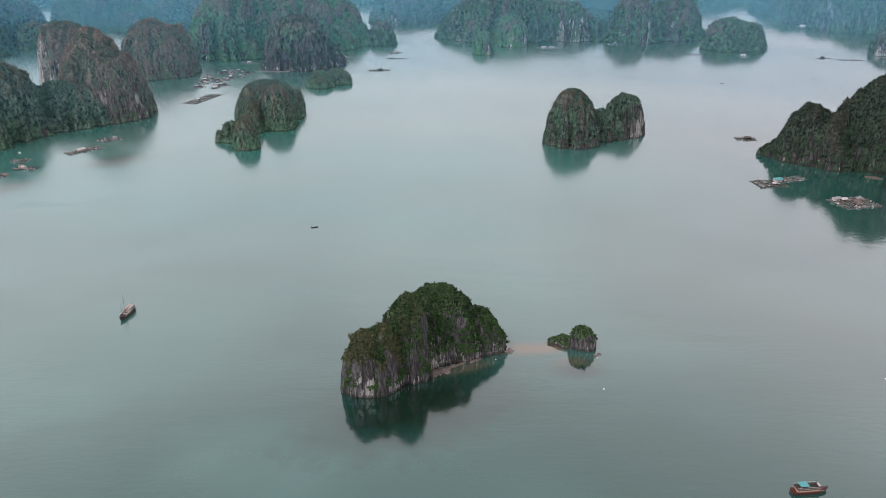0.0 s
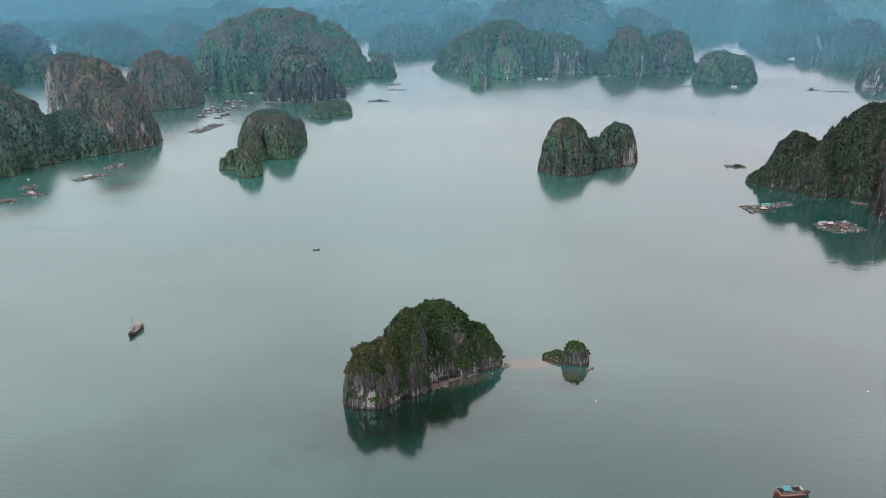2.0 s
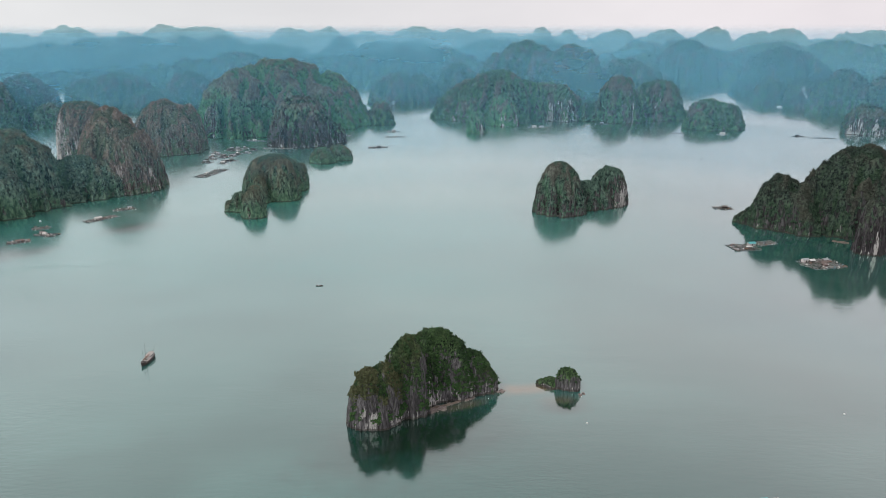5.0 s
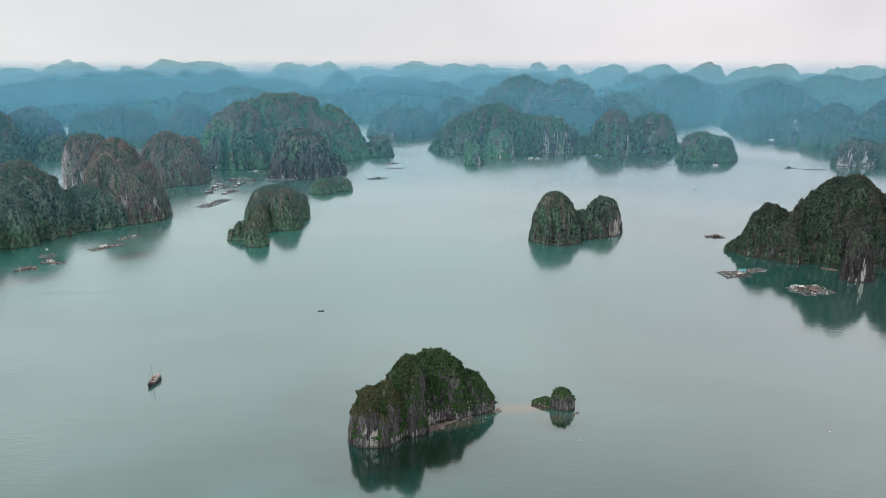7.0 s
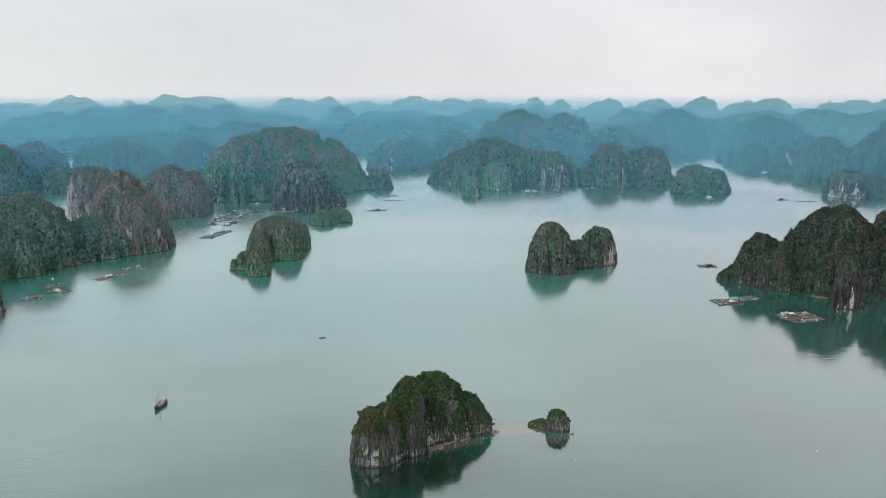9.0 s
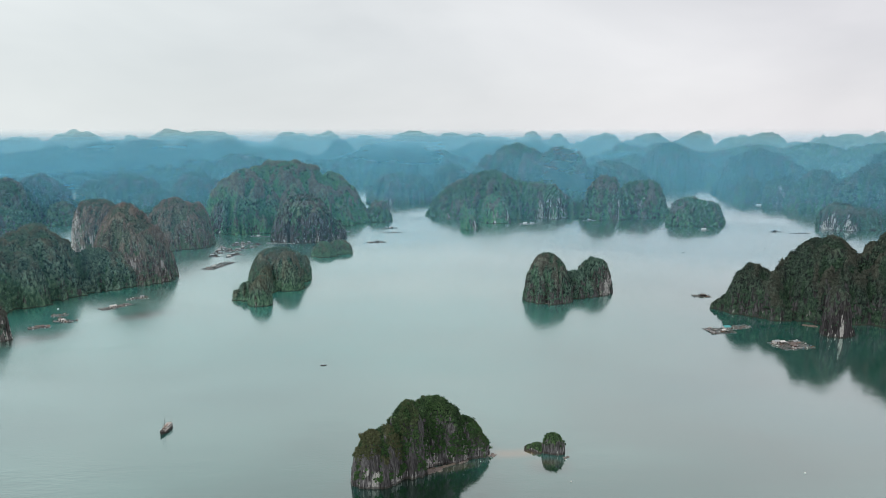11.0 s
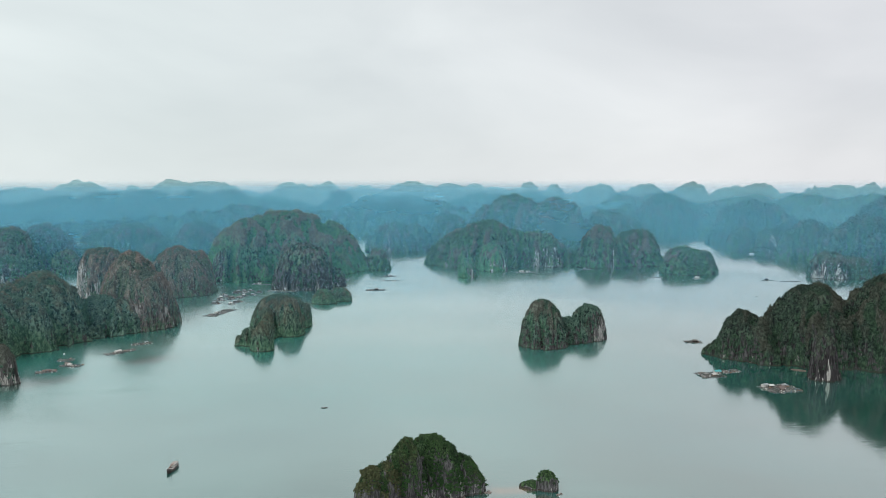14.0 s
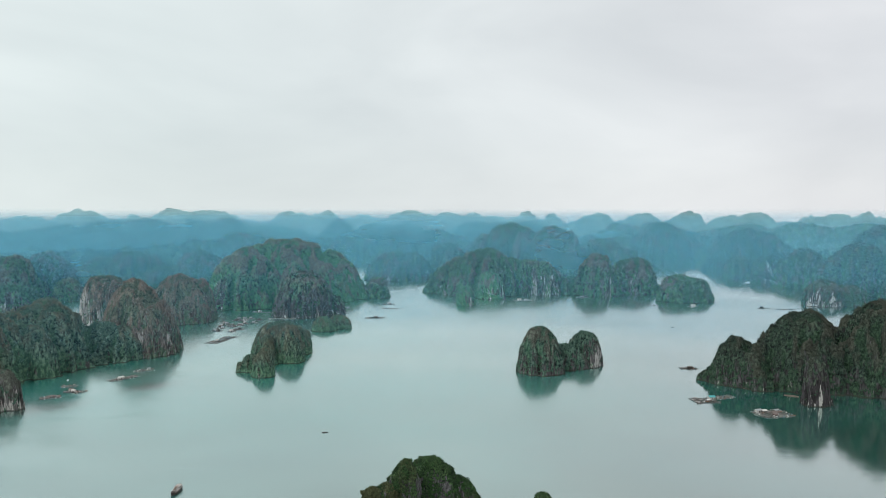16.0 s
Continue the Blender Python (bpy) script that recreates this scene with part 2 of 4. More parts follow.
def sea_water():
    n = Nodes("sea_water")
    # grey-green south and east, with dark reflections put in the colour; jade farther out
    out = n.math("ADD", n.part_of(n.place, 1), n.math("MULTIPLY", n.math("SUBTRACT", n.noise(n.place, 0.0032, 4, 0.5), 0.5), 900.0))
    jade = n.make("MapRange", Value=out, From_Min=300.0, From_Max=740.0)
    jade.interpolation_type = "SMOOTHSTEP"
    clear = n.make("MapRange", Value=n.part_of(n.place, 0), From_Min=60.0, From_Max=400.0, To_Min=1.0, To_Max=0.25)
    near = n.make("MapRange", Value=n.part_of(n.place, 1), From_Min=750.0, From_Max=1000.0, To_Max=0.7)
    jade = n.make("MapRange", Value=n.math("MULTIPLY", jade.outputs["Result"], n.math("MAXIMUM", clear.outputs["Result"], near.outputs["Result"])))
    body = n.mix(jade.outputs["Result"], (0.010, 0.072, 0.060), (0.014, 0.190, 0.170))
    # soft bright patches of reflected sky, painted into the body colour
    sky_sheen = n.noise(n.scaled(n.place, (0.0045, 0.0075, 1)), 1.0, 3, 0.5, 0.4)
    body = n.mix(n.ramp(sky_sheen, (0.44, 0.0), (0.62, 0.55)), body, (0.060, 0.175, 0.155))
    # sand just under the surface, along the spit between the two near rocks
    x, y, _ = n.make("SeparateXYZ", Vector=n.place).outputs
    wob = n.math("MULTIPLY", n.math("SUBTRACT", n.noise(n.place, 0.09, 4), 0.5), 0.9)

    def oval_patch(cx, cy, rx, ry, turn):
        c, s = math.cos(radians(turn)), math.sin(radians(turn))
        dx, dy = n.math("SUBTRACT", x, cx), n.math("SUBTRACT", y, cy)
        u = n.math("DIVIDE", n.math("ADD", n.math("MULTIPLY", dx, c), n.math("MULTIPLY", dy, s)), rx)
        v = n.math("DIVIDE", n.math("SUBTRACT", n.math("MULTIPLY", dy, c), n.math("MULTIPLY", dx, s)), ry)
        d = n.math("SQRT", n.math("ADD", n.math("MULTIPLY", u, u), n.math("MULTIPLY", v, v)))
        return n.ramp(n.math("ADD", d, wob), (0.25, 0.95), (1.1, 0.0))

    sand = n.math("MAXIMUM", oval_patch(49.4, 367.5, 26, 9, 5), n.math("MULTIPLY", n.math("MAXIMUM", oval_patch(11.2, 346.8, 26, 6, 24), oval_patch(71.5, 353.0, 17, 8, 0)), 0.55))
    body = n.mix(sand, body, (0.18, 0.115, 0.062))
    # dark reflections of the near rocks and western shore, painted as body colour
    dark_reflection = n.math("MAXIMUM", oval_patch(-14, 312, 78, 44, 27), oval_patch(71.5, 346.9, 20, 12, 0))
    dark_reflection = n.math("MAXIMUM", dark_reflection, n.math("MAXIMUM", oval_patch(-349, 746, 46, 26, 38), oval_patch(-429, 645, 60, 24, 38)))
    body = n.mix(n.math("MULTIPLY", dark_reflection, n.math("SUBTRACT", 1.0, sand)), body, (0.007, 0.020, 0.013))
    wave = n.noise(n.scaled(n.place, (0.16, 0.42, 1)), 1.0, 4, 0.55, 0.2)
    swell = n.noise(n.scaled(n.place, (0.02, 0.05, 1)), 1.0, 2, 0.5)
    calm = n.ramp(n.noise(n.scaled(n.place, (0.006, 0.011, 1)), 1.0, 3, 0.5), (0.38, 0.35), (0.62, 1.0))
    gust = n.ramp(n.noise(n.scaled(n.place, (0.008, 0.014, 1)), 1.0, 4, 0.55, 0.5), (0.45, 0.0), (0.55, 1.0))
    west = n.make("MapRange", Value=x, From_Min=-170.0, From_Max=-330.0, To_Min=0.0, To_Max=1.0)
    gust = n.math("MULTIPLY", gust, west.outputs["Result"])
    fade = n.make("MapRange", Value=y, From_Min=600.0, From_Max=1300.0, To_Min=1.0, To_Max=0.4).outputs["Result"]
    h = n.math("MULTIPLY", fade, n.math("ADD", n.math("MULTIPLY", n.math("MULTIPLY", wave, n.math("MULTIPLY_ADD", gust, 0.22, 0.06)), calm), n.math("MULTIPLY", swell, 0.10)))
    # normals leaned towards the camera so reflections come out shorter; starts later eastward
    tilt_start = n.make("MapRange", Value=x, From_Min=150.0, From_Max=600.0, To_Min=520.0, To_Max=780.0)
    tilt_start.interpolation_type = "SMOOTHSTEP"
    off = n.math("SUBTRACT", y, tilt_start.outputs["Result"])
    lean = n.math("MULTIPLY", n.math("ADD", off, n.math("SQRT", n.math("MULTIPLY_ADD", off, off, 8100.0))), 0.042)
    h = n.math("ADD", h, lean)
    normal = n.bump(h, 1.0, 1.0)
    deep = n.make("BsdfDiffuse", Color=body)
    # the breeze: smooth by the near rocks, ruffled farther out, in long patches
    wind = n.math("MULTIPLY", n.math("SUBTRACT", n.noise(n.scaled(n.place, (0.0035, 0.010, 1)), 1.0, 2, 0.5, 0.3), 0.5), 0.22)
    ruffled = n.make("MapRange", Value=n.math("MULTIPLY_ADD", wind, 500.0, y), From_Min=390.0, From_Max=640.0, To_Min=0.09, To_Max=0.18)
    ruffled.interpolation_type = "SMOOTHSTEP"
    still = n.make("MapRange", Value=y, From_Min=1000.0, From_Max=1500.0, To_Min=0.0, To_Max=0.04)
    rough = n.math("ADD", n.math("ADD", ruffled.outputs["Result"], still.outputs["Result"]), n.math("MULTIPLY", gust, 0.05))
    lee = n.make("MapRange", Value=x, From_Min=250.0, From_Max=380.0, To_Min=0.0, To_Max=-0.14)
    rough = n.math("ADD", rough, n.math("MULTIPLY", lee.outputs["Result"], n.math("SUBTRACT", 1.0, near.outputs["Result"])))
    # gloss tint shifts by place, painting sky tones into the reflections
    tint = n.mix(jade.outputs["Result"], (0.89, 0.975, 0.96), (0.955, 1.0, 0.985))
    east = n.make("MapRange", Value=x, From_Min=-150.0, From_Max=420.0)
    tint = n.mix(east.outputs["Result"], tint, (0.97, 0.975, 0.95))
    gloss = n.make("BsdfGlossy", Color=tint, Roughness=n.math("MINIMUM", n.math("MAXIMUM", n.math("ADD", rough, n.math("MULTIPLY", wind, 0.6)), 0.07), 0.23))
    n.link(normal, gloss.inputs["Normal"])
    facing = n.make("LayerWeight", Blend=0.5)
    n.link(normal, facing.inputs["Normal"])
    shine = n.math("MINIMUM", n.math("MULTIPLY", n.math("POWER", facing.outputs["Facing"], 1.9), 1.2), 0.86)
    m = n.make("MixShader")
    n.link(shine, m.inputs[0])
    n.link(deep.outputs["BSDF"], m.inputs[1])
    n.link(gloss.outputs["BSDF"], m.inputs[2])
    n.link(m.outputs["Shader"], n.out.inputs["Surface"])
    return n.mat


def haze_air(name, share, low, high, top, fade, colour):
    """Haze as a tinted sheet material: lets most light through, scatters the rest."""
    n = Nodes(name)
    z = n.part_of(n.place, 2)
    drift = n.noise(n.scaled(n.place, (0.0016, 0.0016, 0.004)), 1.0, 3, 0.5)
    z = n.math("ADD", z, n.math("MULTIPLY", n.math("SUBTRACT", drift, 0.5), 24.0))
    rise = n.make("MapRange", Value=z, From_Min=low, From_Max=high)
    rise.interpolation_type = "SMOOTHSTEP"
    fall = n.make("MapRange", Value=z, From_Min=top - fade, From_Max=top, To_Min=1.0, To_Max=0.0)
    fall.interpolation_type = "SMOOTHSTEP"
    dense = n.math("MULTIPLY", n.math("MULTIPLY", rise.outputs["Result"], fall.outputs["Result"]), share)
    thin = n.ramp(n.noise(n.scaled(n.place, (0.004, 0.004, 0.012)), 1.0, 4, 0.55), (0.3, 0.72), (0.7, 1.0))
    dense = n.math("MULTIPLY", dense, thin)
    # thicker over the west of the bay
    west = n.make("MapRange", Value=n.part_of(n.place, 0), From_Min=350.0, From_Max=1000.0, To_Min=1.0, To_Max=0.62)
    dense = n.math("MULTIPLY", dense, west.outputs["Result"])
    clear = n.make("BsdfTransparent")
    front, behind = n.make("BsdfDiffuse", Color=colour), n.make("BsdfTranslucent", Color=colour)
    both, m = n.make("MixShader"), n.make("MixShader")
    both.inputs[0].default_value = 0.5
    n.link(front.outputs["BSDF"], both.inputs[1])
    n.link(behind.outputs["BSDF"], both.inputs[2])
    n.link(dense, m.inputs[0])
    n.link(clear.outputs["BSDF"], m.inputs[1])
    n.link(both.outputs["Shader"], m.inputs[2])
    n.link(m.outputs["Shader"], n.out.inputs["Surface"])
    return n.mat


def painted(name, colour, rough=0.6, wear=0.35, size=1.0):
    n = Nodes(name)
    f = n.ramp(n.noise(n.place, 2.2 / size, 5, 0.65), (0.35, 0.0), (0.7, 1.0))
    tint = n.math("MULTIPLY", n.make("ObjectInfo").outputs["Random"], 0.4)
    c = n.mix(n.math("MULTIPLY", f, wear), colour, tuple(v * 0.4 + 0.03 for v in colour))
    c = n.mix(tint, c, tuple(v * 0.6 for v in colour))
    return n.surface(c, rough, n.bump(f, 0.3, 0.03))


WOOD = painted("weathered_wood", (0.150, 0.135, 0.122), 0.85)
WOOD_DARK = painted("dark_tarred_wood", (0.045, 0.030, 0.026), 0.6)
WOOD_RED = painted("red_brown_hull_paint", (0.085, 0.022, 0.018), 0.5)
DECK = painted("bleached_deck", (0.26, 0.245, 0.232), 0.8)
PINK = painted("sun_bleached_boards", (0.46, 0.42, 0.39), 0.8)
WHITE = painted("off_white_paint", (0.66, 0.63, 0.60), 0.6)
ORANGE = painted("orange_cream_paint", (0.62, 0.30, 0.19), 0.55)
TEAL = painted("teal_roof_sheet", (0.10, 0.42, 0.44), 0.5)
TIN = painted("grey_tin_roof", (0.36, 0.37, 0.38), 0.5)
RUST = painted("rusty_red_boards", (0.20, 0.155, 0.14), 0.8)
NET = painted("wet_black_net", (0.018, 0.024, 0.022), 0.7)
BARREL = painted("blue_grey_float", (0.12, 0.20, 0.25), 0.5)
CANVAS = painted("furled_brown_canvas", (0.24, 0.12, 0.075), 0.9)
GLASSY = painted("dark_window", (0.02, 0.025, 0.03), 0.2, 0.1)
FOAM = painted("white_plastic_float", (0.75, 0.75, 0.73), 0.5)


# ---- mesh helpers ----
RNG = np.random.default_rng(7)
_grad = RNG.normal(size=(256, 3))
_grad /= np.linalg.norm(_grad, axis=1)[:, None]
_perm = np.tile(RNG.permutation(256), 3)


def perlin(p):
    """Gradient noise, about -0.7 to 0.7, for an array of places."""
    i = np.floor(p).astype(int)
    f = p - i
    i &= 255
    u = f * f * f * (f * (f * 6 - 15) + 10)
    out = 0.0
    for dx in (0, 1):
        for dy in (0, 1):
            for dz in (0, 1):
                g = _grad[_perm[_perm[_perm[i[..., 0] + dx] + i[..., 1] + dy] + i[..., 2] + dz]]
                d = (g * (f - np.array((dx, dy, dz)))).sum(-1)
                w = (u[..., 0] if dx else 1 - u[..., 0]) * (u[..., 1] if dy else 1 - u[..., 1]) * (u[..., 2] if dz else 1 - u[..., 2])
                out = out + w * d
    return out


def fractal(p, octaves=3):
    return sum(perlin(p * 2.03**k + 7.3 * k) * 0.5**k for k in range(octaves))


def mesh_of(name, verts, faces, material, smooth=False):
    """A mesh from arrays; all faces with the same number of corners."""
    me = bpy.data.meshes.new(name)
    verts, faces = np.asarray(verts, np.float32).reshape(-1, 3), np.asarray(faces, np.int32)
    m, k = faces.shape
    me.vertices.add(len(verts))
    me.vertices.foreach_set("co", verts.ravel())
    me.loops.add(m * k)
    me.loops.foreach_set("vertex_index", faces.ravel())
    me.polygons.add(m)
    me.polygons.foreach_set("loop_start", np.arange(0, m * k, k, dtype=np.int32))
    me.polygons.foreach_set("use_smooth", np.full(m, smooth))
    me.update(calc_edges=True)
    me.validate()
    me.materials.append(material)
    return me


def mark(me, **values):
    """Store one number a corner under each name."""
    for name, v in values.items():
        me.attributes.new(name, "FLOAT", "POINT").data.foreach_set("value", np.ascontiguousarray(v, np.float32))
    return me


def part(name, bm, material, parent, label=""):
    """A bmesh, or a mesh, as one object under parent."""
    if isinstance(bm, bpy.types.Mesh):
        me = bm
    else:
        me = bpy.data.meshes.new(name)
        bm.to_mesh(me)
        bm.free()
        me.materials.append(material)
    ob = new(name, me)
    ob.parent = parent
    return tagged(ob, label)


def box(bm, x0, x1, y0, y1, z0, z1, bevel=0.0):
    got = bmesh.ops.create_cube(bm, size=1, matrix=Matrix.LocRotScale(((x0 + x1) / 2, (y0 + y1) / 2, (z0 + z1) / 2), None, (x1 - x0, y1 - y0, z1 - z0)))
    if bevel:
        es = list({e for v in got["verts"] for e in v.link_edges})
        bmesh.ops.bevel(bm, geom=es, offset=bevel, segments=1, affect="EDGES")
    return bm


def rod(bm, a, b, r, r2=None, sides=6):
    a, b = Vector(a), Vector(b)
    m = Matrix.Translation((a + b) / 2) @ (b - a).to_track_quat("Z", "Y").to_matrix().to_4x4()
    bmesh.ops.create_cone(bm, cap_ends=True, segments=sides, radius1=r, radius2=r if r2 is None else r2, depth=(b - a).length, matrix=m)
    return bm


# ---- the sea and the haze sheets ----
SEA = sea_water()
gx = np.linspace(-6000, 6000, 25)
vx, vy = np.meshgrid(gx, np.linspace(-2500, 6500, 19))
cells = [(j * 25 + i, j * 25 + i + 1, (j + 1) * 25 + i + 1, (j + 1) * 25 + i) for j in range(18) for i in range(24)]
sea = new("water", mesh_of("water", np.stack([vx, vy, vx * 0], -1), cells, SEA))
tagged(sea, "calm grey-green sea water with soft reflections", "sea", kind="structure")


def mist(reach, share, low, high, top, fade, tint):
    """A curved tinted sheet that stands for haze, reach metres out, from the water up to where it thins out at the
    height of the ridges.
    """
    n, k = 48, 8
    th = np.linspace(radians(-62), radians(62), n)
    zz = np.linspace(0.3, top + 4, k)
    v = np.array([(reach * math.sin(t) * 1.0, reach * math.cos(t) - 70, z) for z in zz for t in th])
    f = [(j * n + i, j * n + i + 1, (j + 1) * n + i + 1, (j + 1) * n + i) for j in range(k - 1) for i in range(n - 1)]
    ob = new("mist_bank", mesh_of("mist_bank", v, f, haze_air("mist_%d" % reach, share, low, high, top, fade, tint), True))
    tagged(ob, "thin blue-grey sea mist hanging between the ridges", "mist", kind="structure")


# added sheets whose blue tints paint the air's haze over the hills behind
NEAR_HAZE, MID_HAZE, FAR_HAZE = (0.23, 0.62, 0.88), (0.35, 0.76, 0.93), (0.66, 0.92, 0.99)
mist(970, 0.08, 0, 65, 190, 28, NEAR_HAZE)
mist(1230, 0.08, 0, 65, 190, 28, NEAR_HAZE)
mist(1480, 0.10, 0, 65, 190, 28, NEAR_HAZE)
mist(1880, 0.40, 0, 60, 216, 40, NEAR_HAZE)
mist(2330, 0.34, 0, 70, 214, 45, NEAR_HAZE)
mist(2950, 0.46, 0, 80, 218, 42, MID_HAZE)


def crest_haze(rock, before, share, tint):
    """The air's haze as a tinted sheet, cut to the crest the camera sees. rock: the range's corners."""
    y = rock[:, 1].min() - before
    eye = 220.0
    near = (y + 75) / (rock[:, 1] + 75)
    x, z = rock[:, 0] * near, eye - (eye - rock[:, 2]) * near
    bins = np.linspace(x.min(), x.max(), int((x.max() - x.min()) / 18))
    crest = np.full(len(bins) - 1, 4.0)
    np.maximum.at(crest, np.clip(np.digitize(x, bins) - 1, 0, len(bins) - 2), z)
    mid = (bins[1:] + bins[:-1]) / 2
    crest = np.interp(mid, mid[crest > 4], crest[crest > 4])
    n = len(mid)
    levels = [0.0, 0.3, 0.6, 0.85, 1.0]
    v = [(px, y, 0.3 + c * j) for j in levels for px, c in zip(mid, crest)]
    f = [(j * n + i, j * n + i + 1, (j + 1) * n + i + 1, (j + 1) * n + i) for j in range(len(levels) - 1) for i in range(n - 1)]
    me = mesh_of("mist_bank", v, f, haze_air("mist_%d" % y, share, -60, 50, 900, 50, tint), True)
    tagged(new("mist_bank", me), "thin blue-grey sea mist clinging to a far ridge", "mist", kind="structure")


# ---- karst hills ----
def blurred(z, r):
    """The mean over a square of 2 r + 1 cells."""
    for axis in (0, 1):
        pad = [(0, 0), (0, 0)]
        pad[axis] = (r + 1, r)
        c = np.cumsum(np.pad(z, pad, "edge"), axis)
        n = z.shape[axis]
        take = [slice(None), slice(None)]
        take[axis] = slice(2 * r + 1, 2 * r + 1 + n)
        less = [slice(None), slice(None)]
        less[axis] = slice(0, n)
        z = (c[tuple(take)] - c[tuple(less)]) / (2 * r + 1)
    return z


def karst(peaks, step, seed, scale=1.0, edge=0.25, blend=3.0, turn=0.0, rough=1.0, relief=2.9, pale=()):
    """Limestone hills that share one foot. peaks: x, y, half-width, half-depth, height, lean of the summit, shape of the dome."""
    c, s = math.cos(radians(turn)), math.sin(radians(turn))
    x0 = min(p[0] - max(p[2], p[3]) for p in peaks) - 8 - 3 * step
    x1 = max(p[0] + max(p[2], p[3]) for p in peaks) + 8 + 3 * step
    y0 = min(p[1] - max(p[2], p[3]) for p in peaks) - 8 - 3 * step
    y1 = max(p[1] + max(p[2], p[3]) for p in peaks) + 8 + 3 * step
    gx, gy = np.meshgrid(np.arange(x0, x1, step), np.arange(y0, y1, step))
    flat = np.stack([gx, gy, 0 * gx], -1)

    def rough2(size, octaves, k):
        return fractal(flat / size + np.array((3.1, 1.7, 0.37)) * (seed + k), octaves)

    # broad bulges, spurs and gullies, flutes: how far the foot and the slopes stand out or in
    broad = rough2(46 * scale, 2, 1)
    spur = 0.42 - 1.8 * np.abs(rough2(32 * scale, 3, 2))
    flute = 0.35 - 1.8 * np.abs(rough2(8.5 * scale, 3, 3))
    out = rough * scale * (5.5 * broad + 6.0 * relief * spur + 2.4 * flute)
    out -= out.mean() + 0.45 * out.std()
    bend = 4.0 * scale * np.stack([rough2(30 * scale, 2, 4), rough2(30 * scale, 2, 5)], -1)
    px, py = gx + bend[..., 0], gy + bend[..., 1]
    layers = []
    for x, y, rx, ry, h, lean, shape in peaks:
        dx, dy = px - x, py - y
        u, v = dx * c + dy * s, dy * c - dx * s
        u = (u - lean) / np.where(u > lean, rx - lean, rx + lean)
        across = min(rx, ry)
        d = np.sqrt(u * u + (v / ry) ** 2) - np.clip(out, -0.5 * across, 0.12 * across) / across * np.clip(np.sqrt(u * u + (v / ry) ** 2) * 1.6, 0.12, 1)
        dome = h * (1 - np.clip(d, 0, 1) ** shape) ** 0.7
        soft = 0.05 * h
        wall = h * (1 - d) / edge
        layers.append(np.where(d < 1, -np.logaddexp(-dome / soft, -wall / soft) * soft + 0.69 * soft * np.clip(d, 0, 1) ** 4, wall))
    layers = np.stack(layers)
    z = layers.max(0)
    z = np.where(z > -6, z + blend * np.log(np.exp((layers - z) / blend).sum(0)), z)
    z = np.where(z > 2, z + rough * scale * np.clip((z - 2) / 14, 0, 1) * (1.5 * flute + 2.4 * rough2(15 * scale, 3, 6) + 2.6 * relief * (spur - 0.2) + 4.0 * broad), z)
    z = np.clip(z, -4, None)
    top = max(p[4] for p in peaks)
    reach = max(2, int(11 * scale / step))
    bulge = np.clip((z - blurred(z, reach)) / (3.2 * scale), -1.5, 1.5)
    crest = 0.75 * bulge + 0.9 * (z / top - 0.55)
    # uneven rock, pushed out along the slope
    p = np.stack([gx, gy, z], -1)
    zy, zx = np.gradient(z, step)
    nrm = np.stack([-zx, -zy, np.ones_like(z)], -1)
    nrm /= np.linalg.norm(nrm, axis=-1)[..., None]
    steep = np.clip(1 - nrm[..., 2], 0, 1)
    push = fractal(p * np.array((1, 1, 0.4)) / max(5.0 * scale, 2.5 * step) + seed, 3) * 1.6 * scale * rough * steep * np.clip(z / 3, 0, 1)
    p = p + nrm * push[..., None]
    # the sea's notch
    notch = np.exp(-(((z - 0.9) / 1.5) ** 2)) * 0.9 * steep
    p[..., :2] -= nrm[..., :2] * notch[..., None]
    white = np.zeros_like(z)
    for x, y, r in pale:
        white = np.maximum(white, np.exp(-(((gx - x) ** 2 + (gy - y) ** 2) / r**2)))
    rows, cols = z.shape
    i = (np.arange(rows - 1)[:, None] * cols + np.arange(cols - 1)[None]).ravel()
    f = np.stack([i, i + 1, i + cols + 1, i + cols], -1)
    f = f[(z.ravel()[f] > -3.9).any(1)]
    used = np.unique(f)
    index = np.zeros(z.size, int)
    index[used] = np.arange(len(used))
    pick = lambda q: q.reshape(z.size, -1)[used].squeeze()
    return pick(p), index[f], pick(crest), pick(np.clip(z / top, 0, 1)), pick(white)


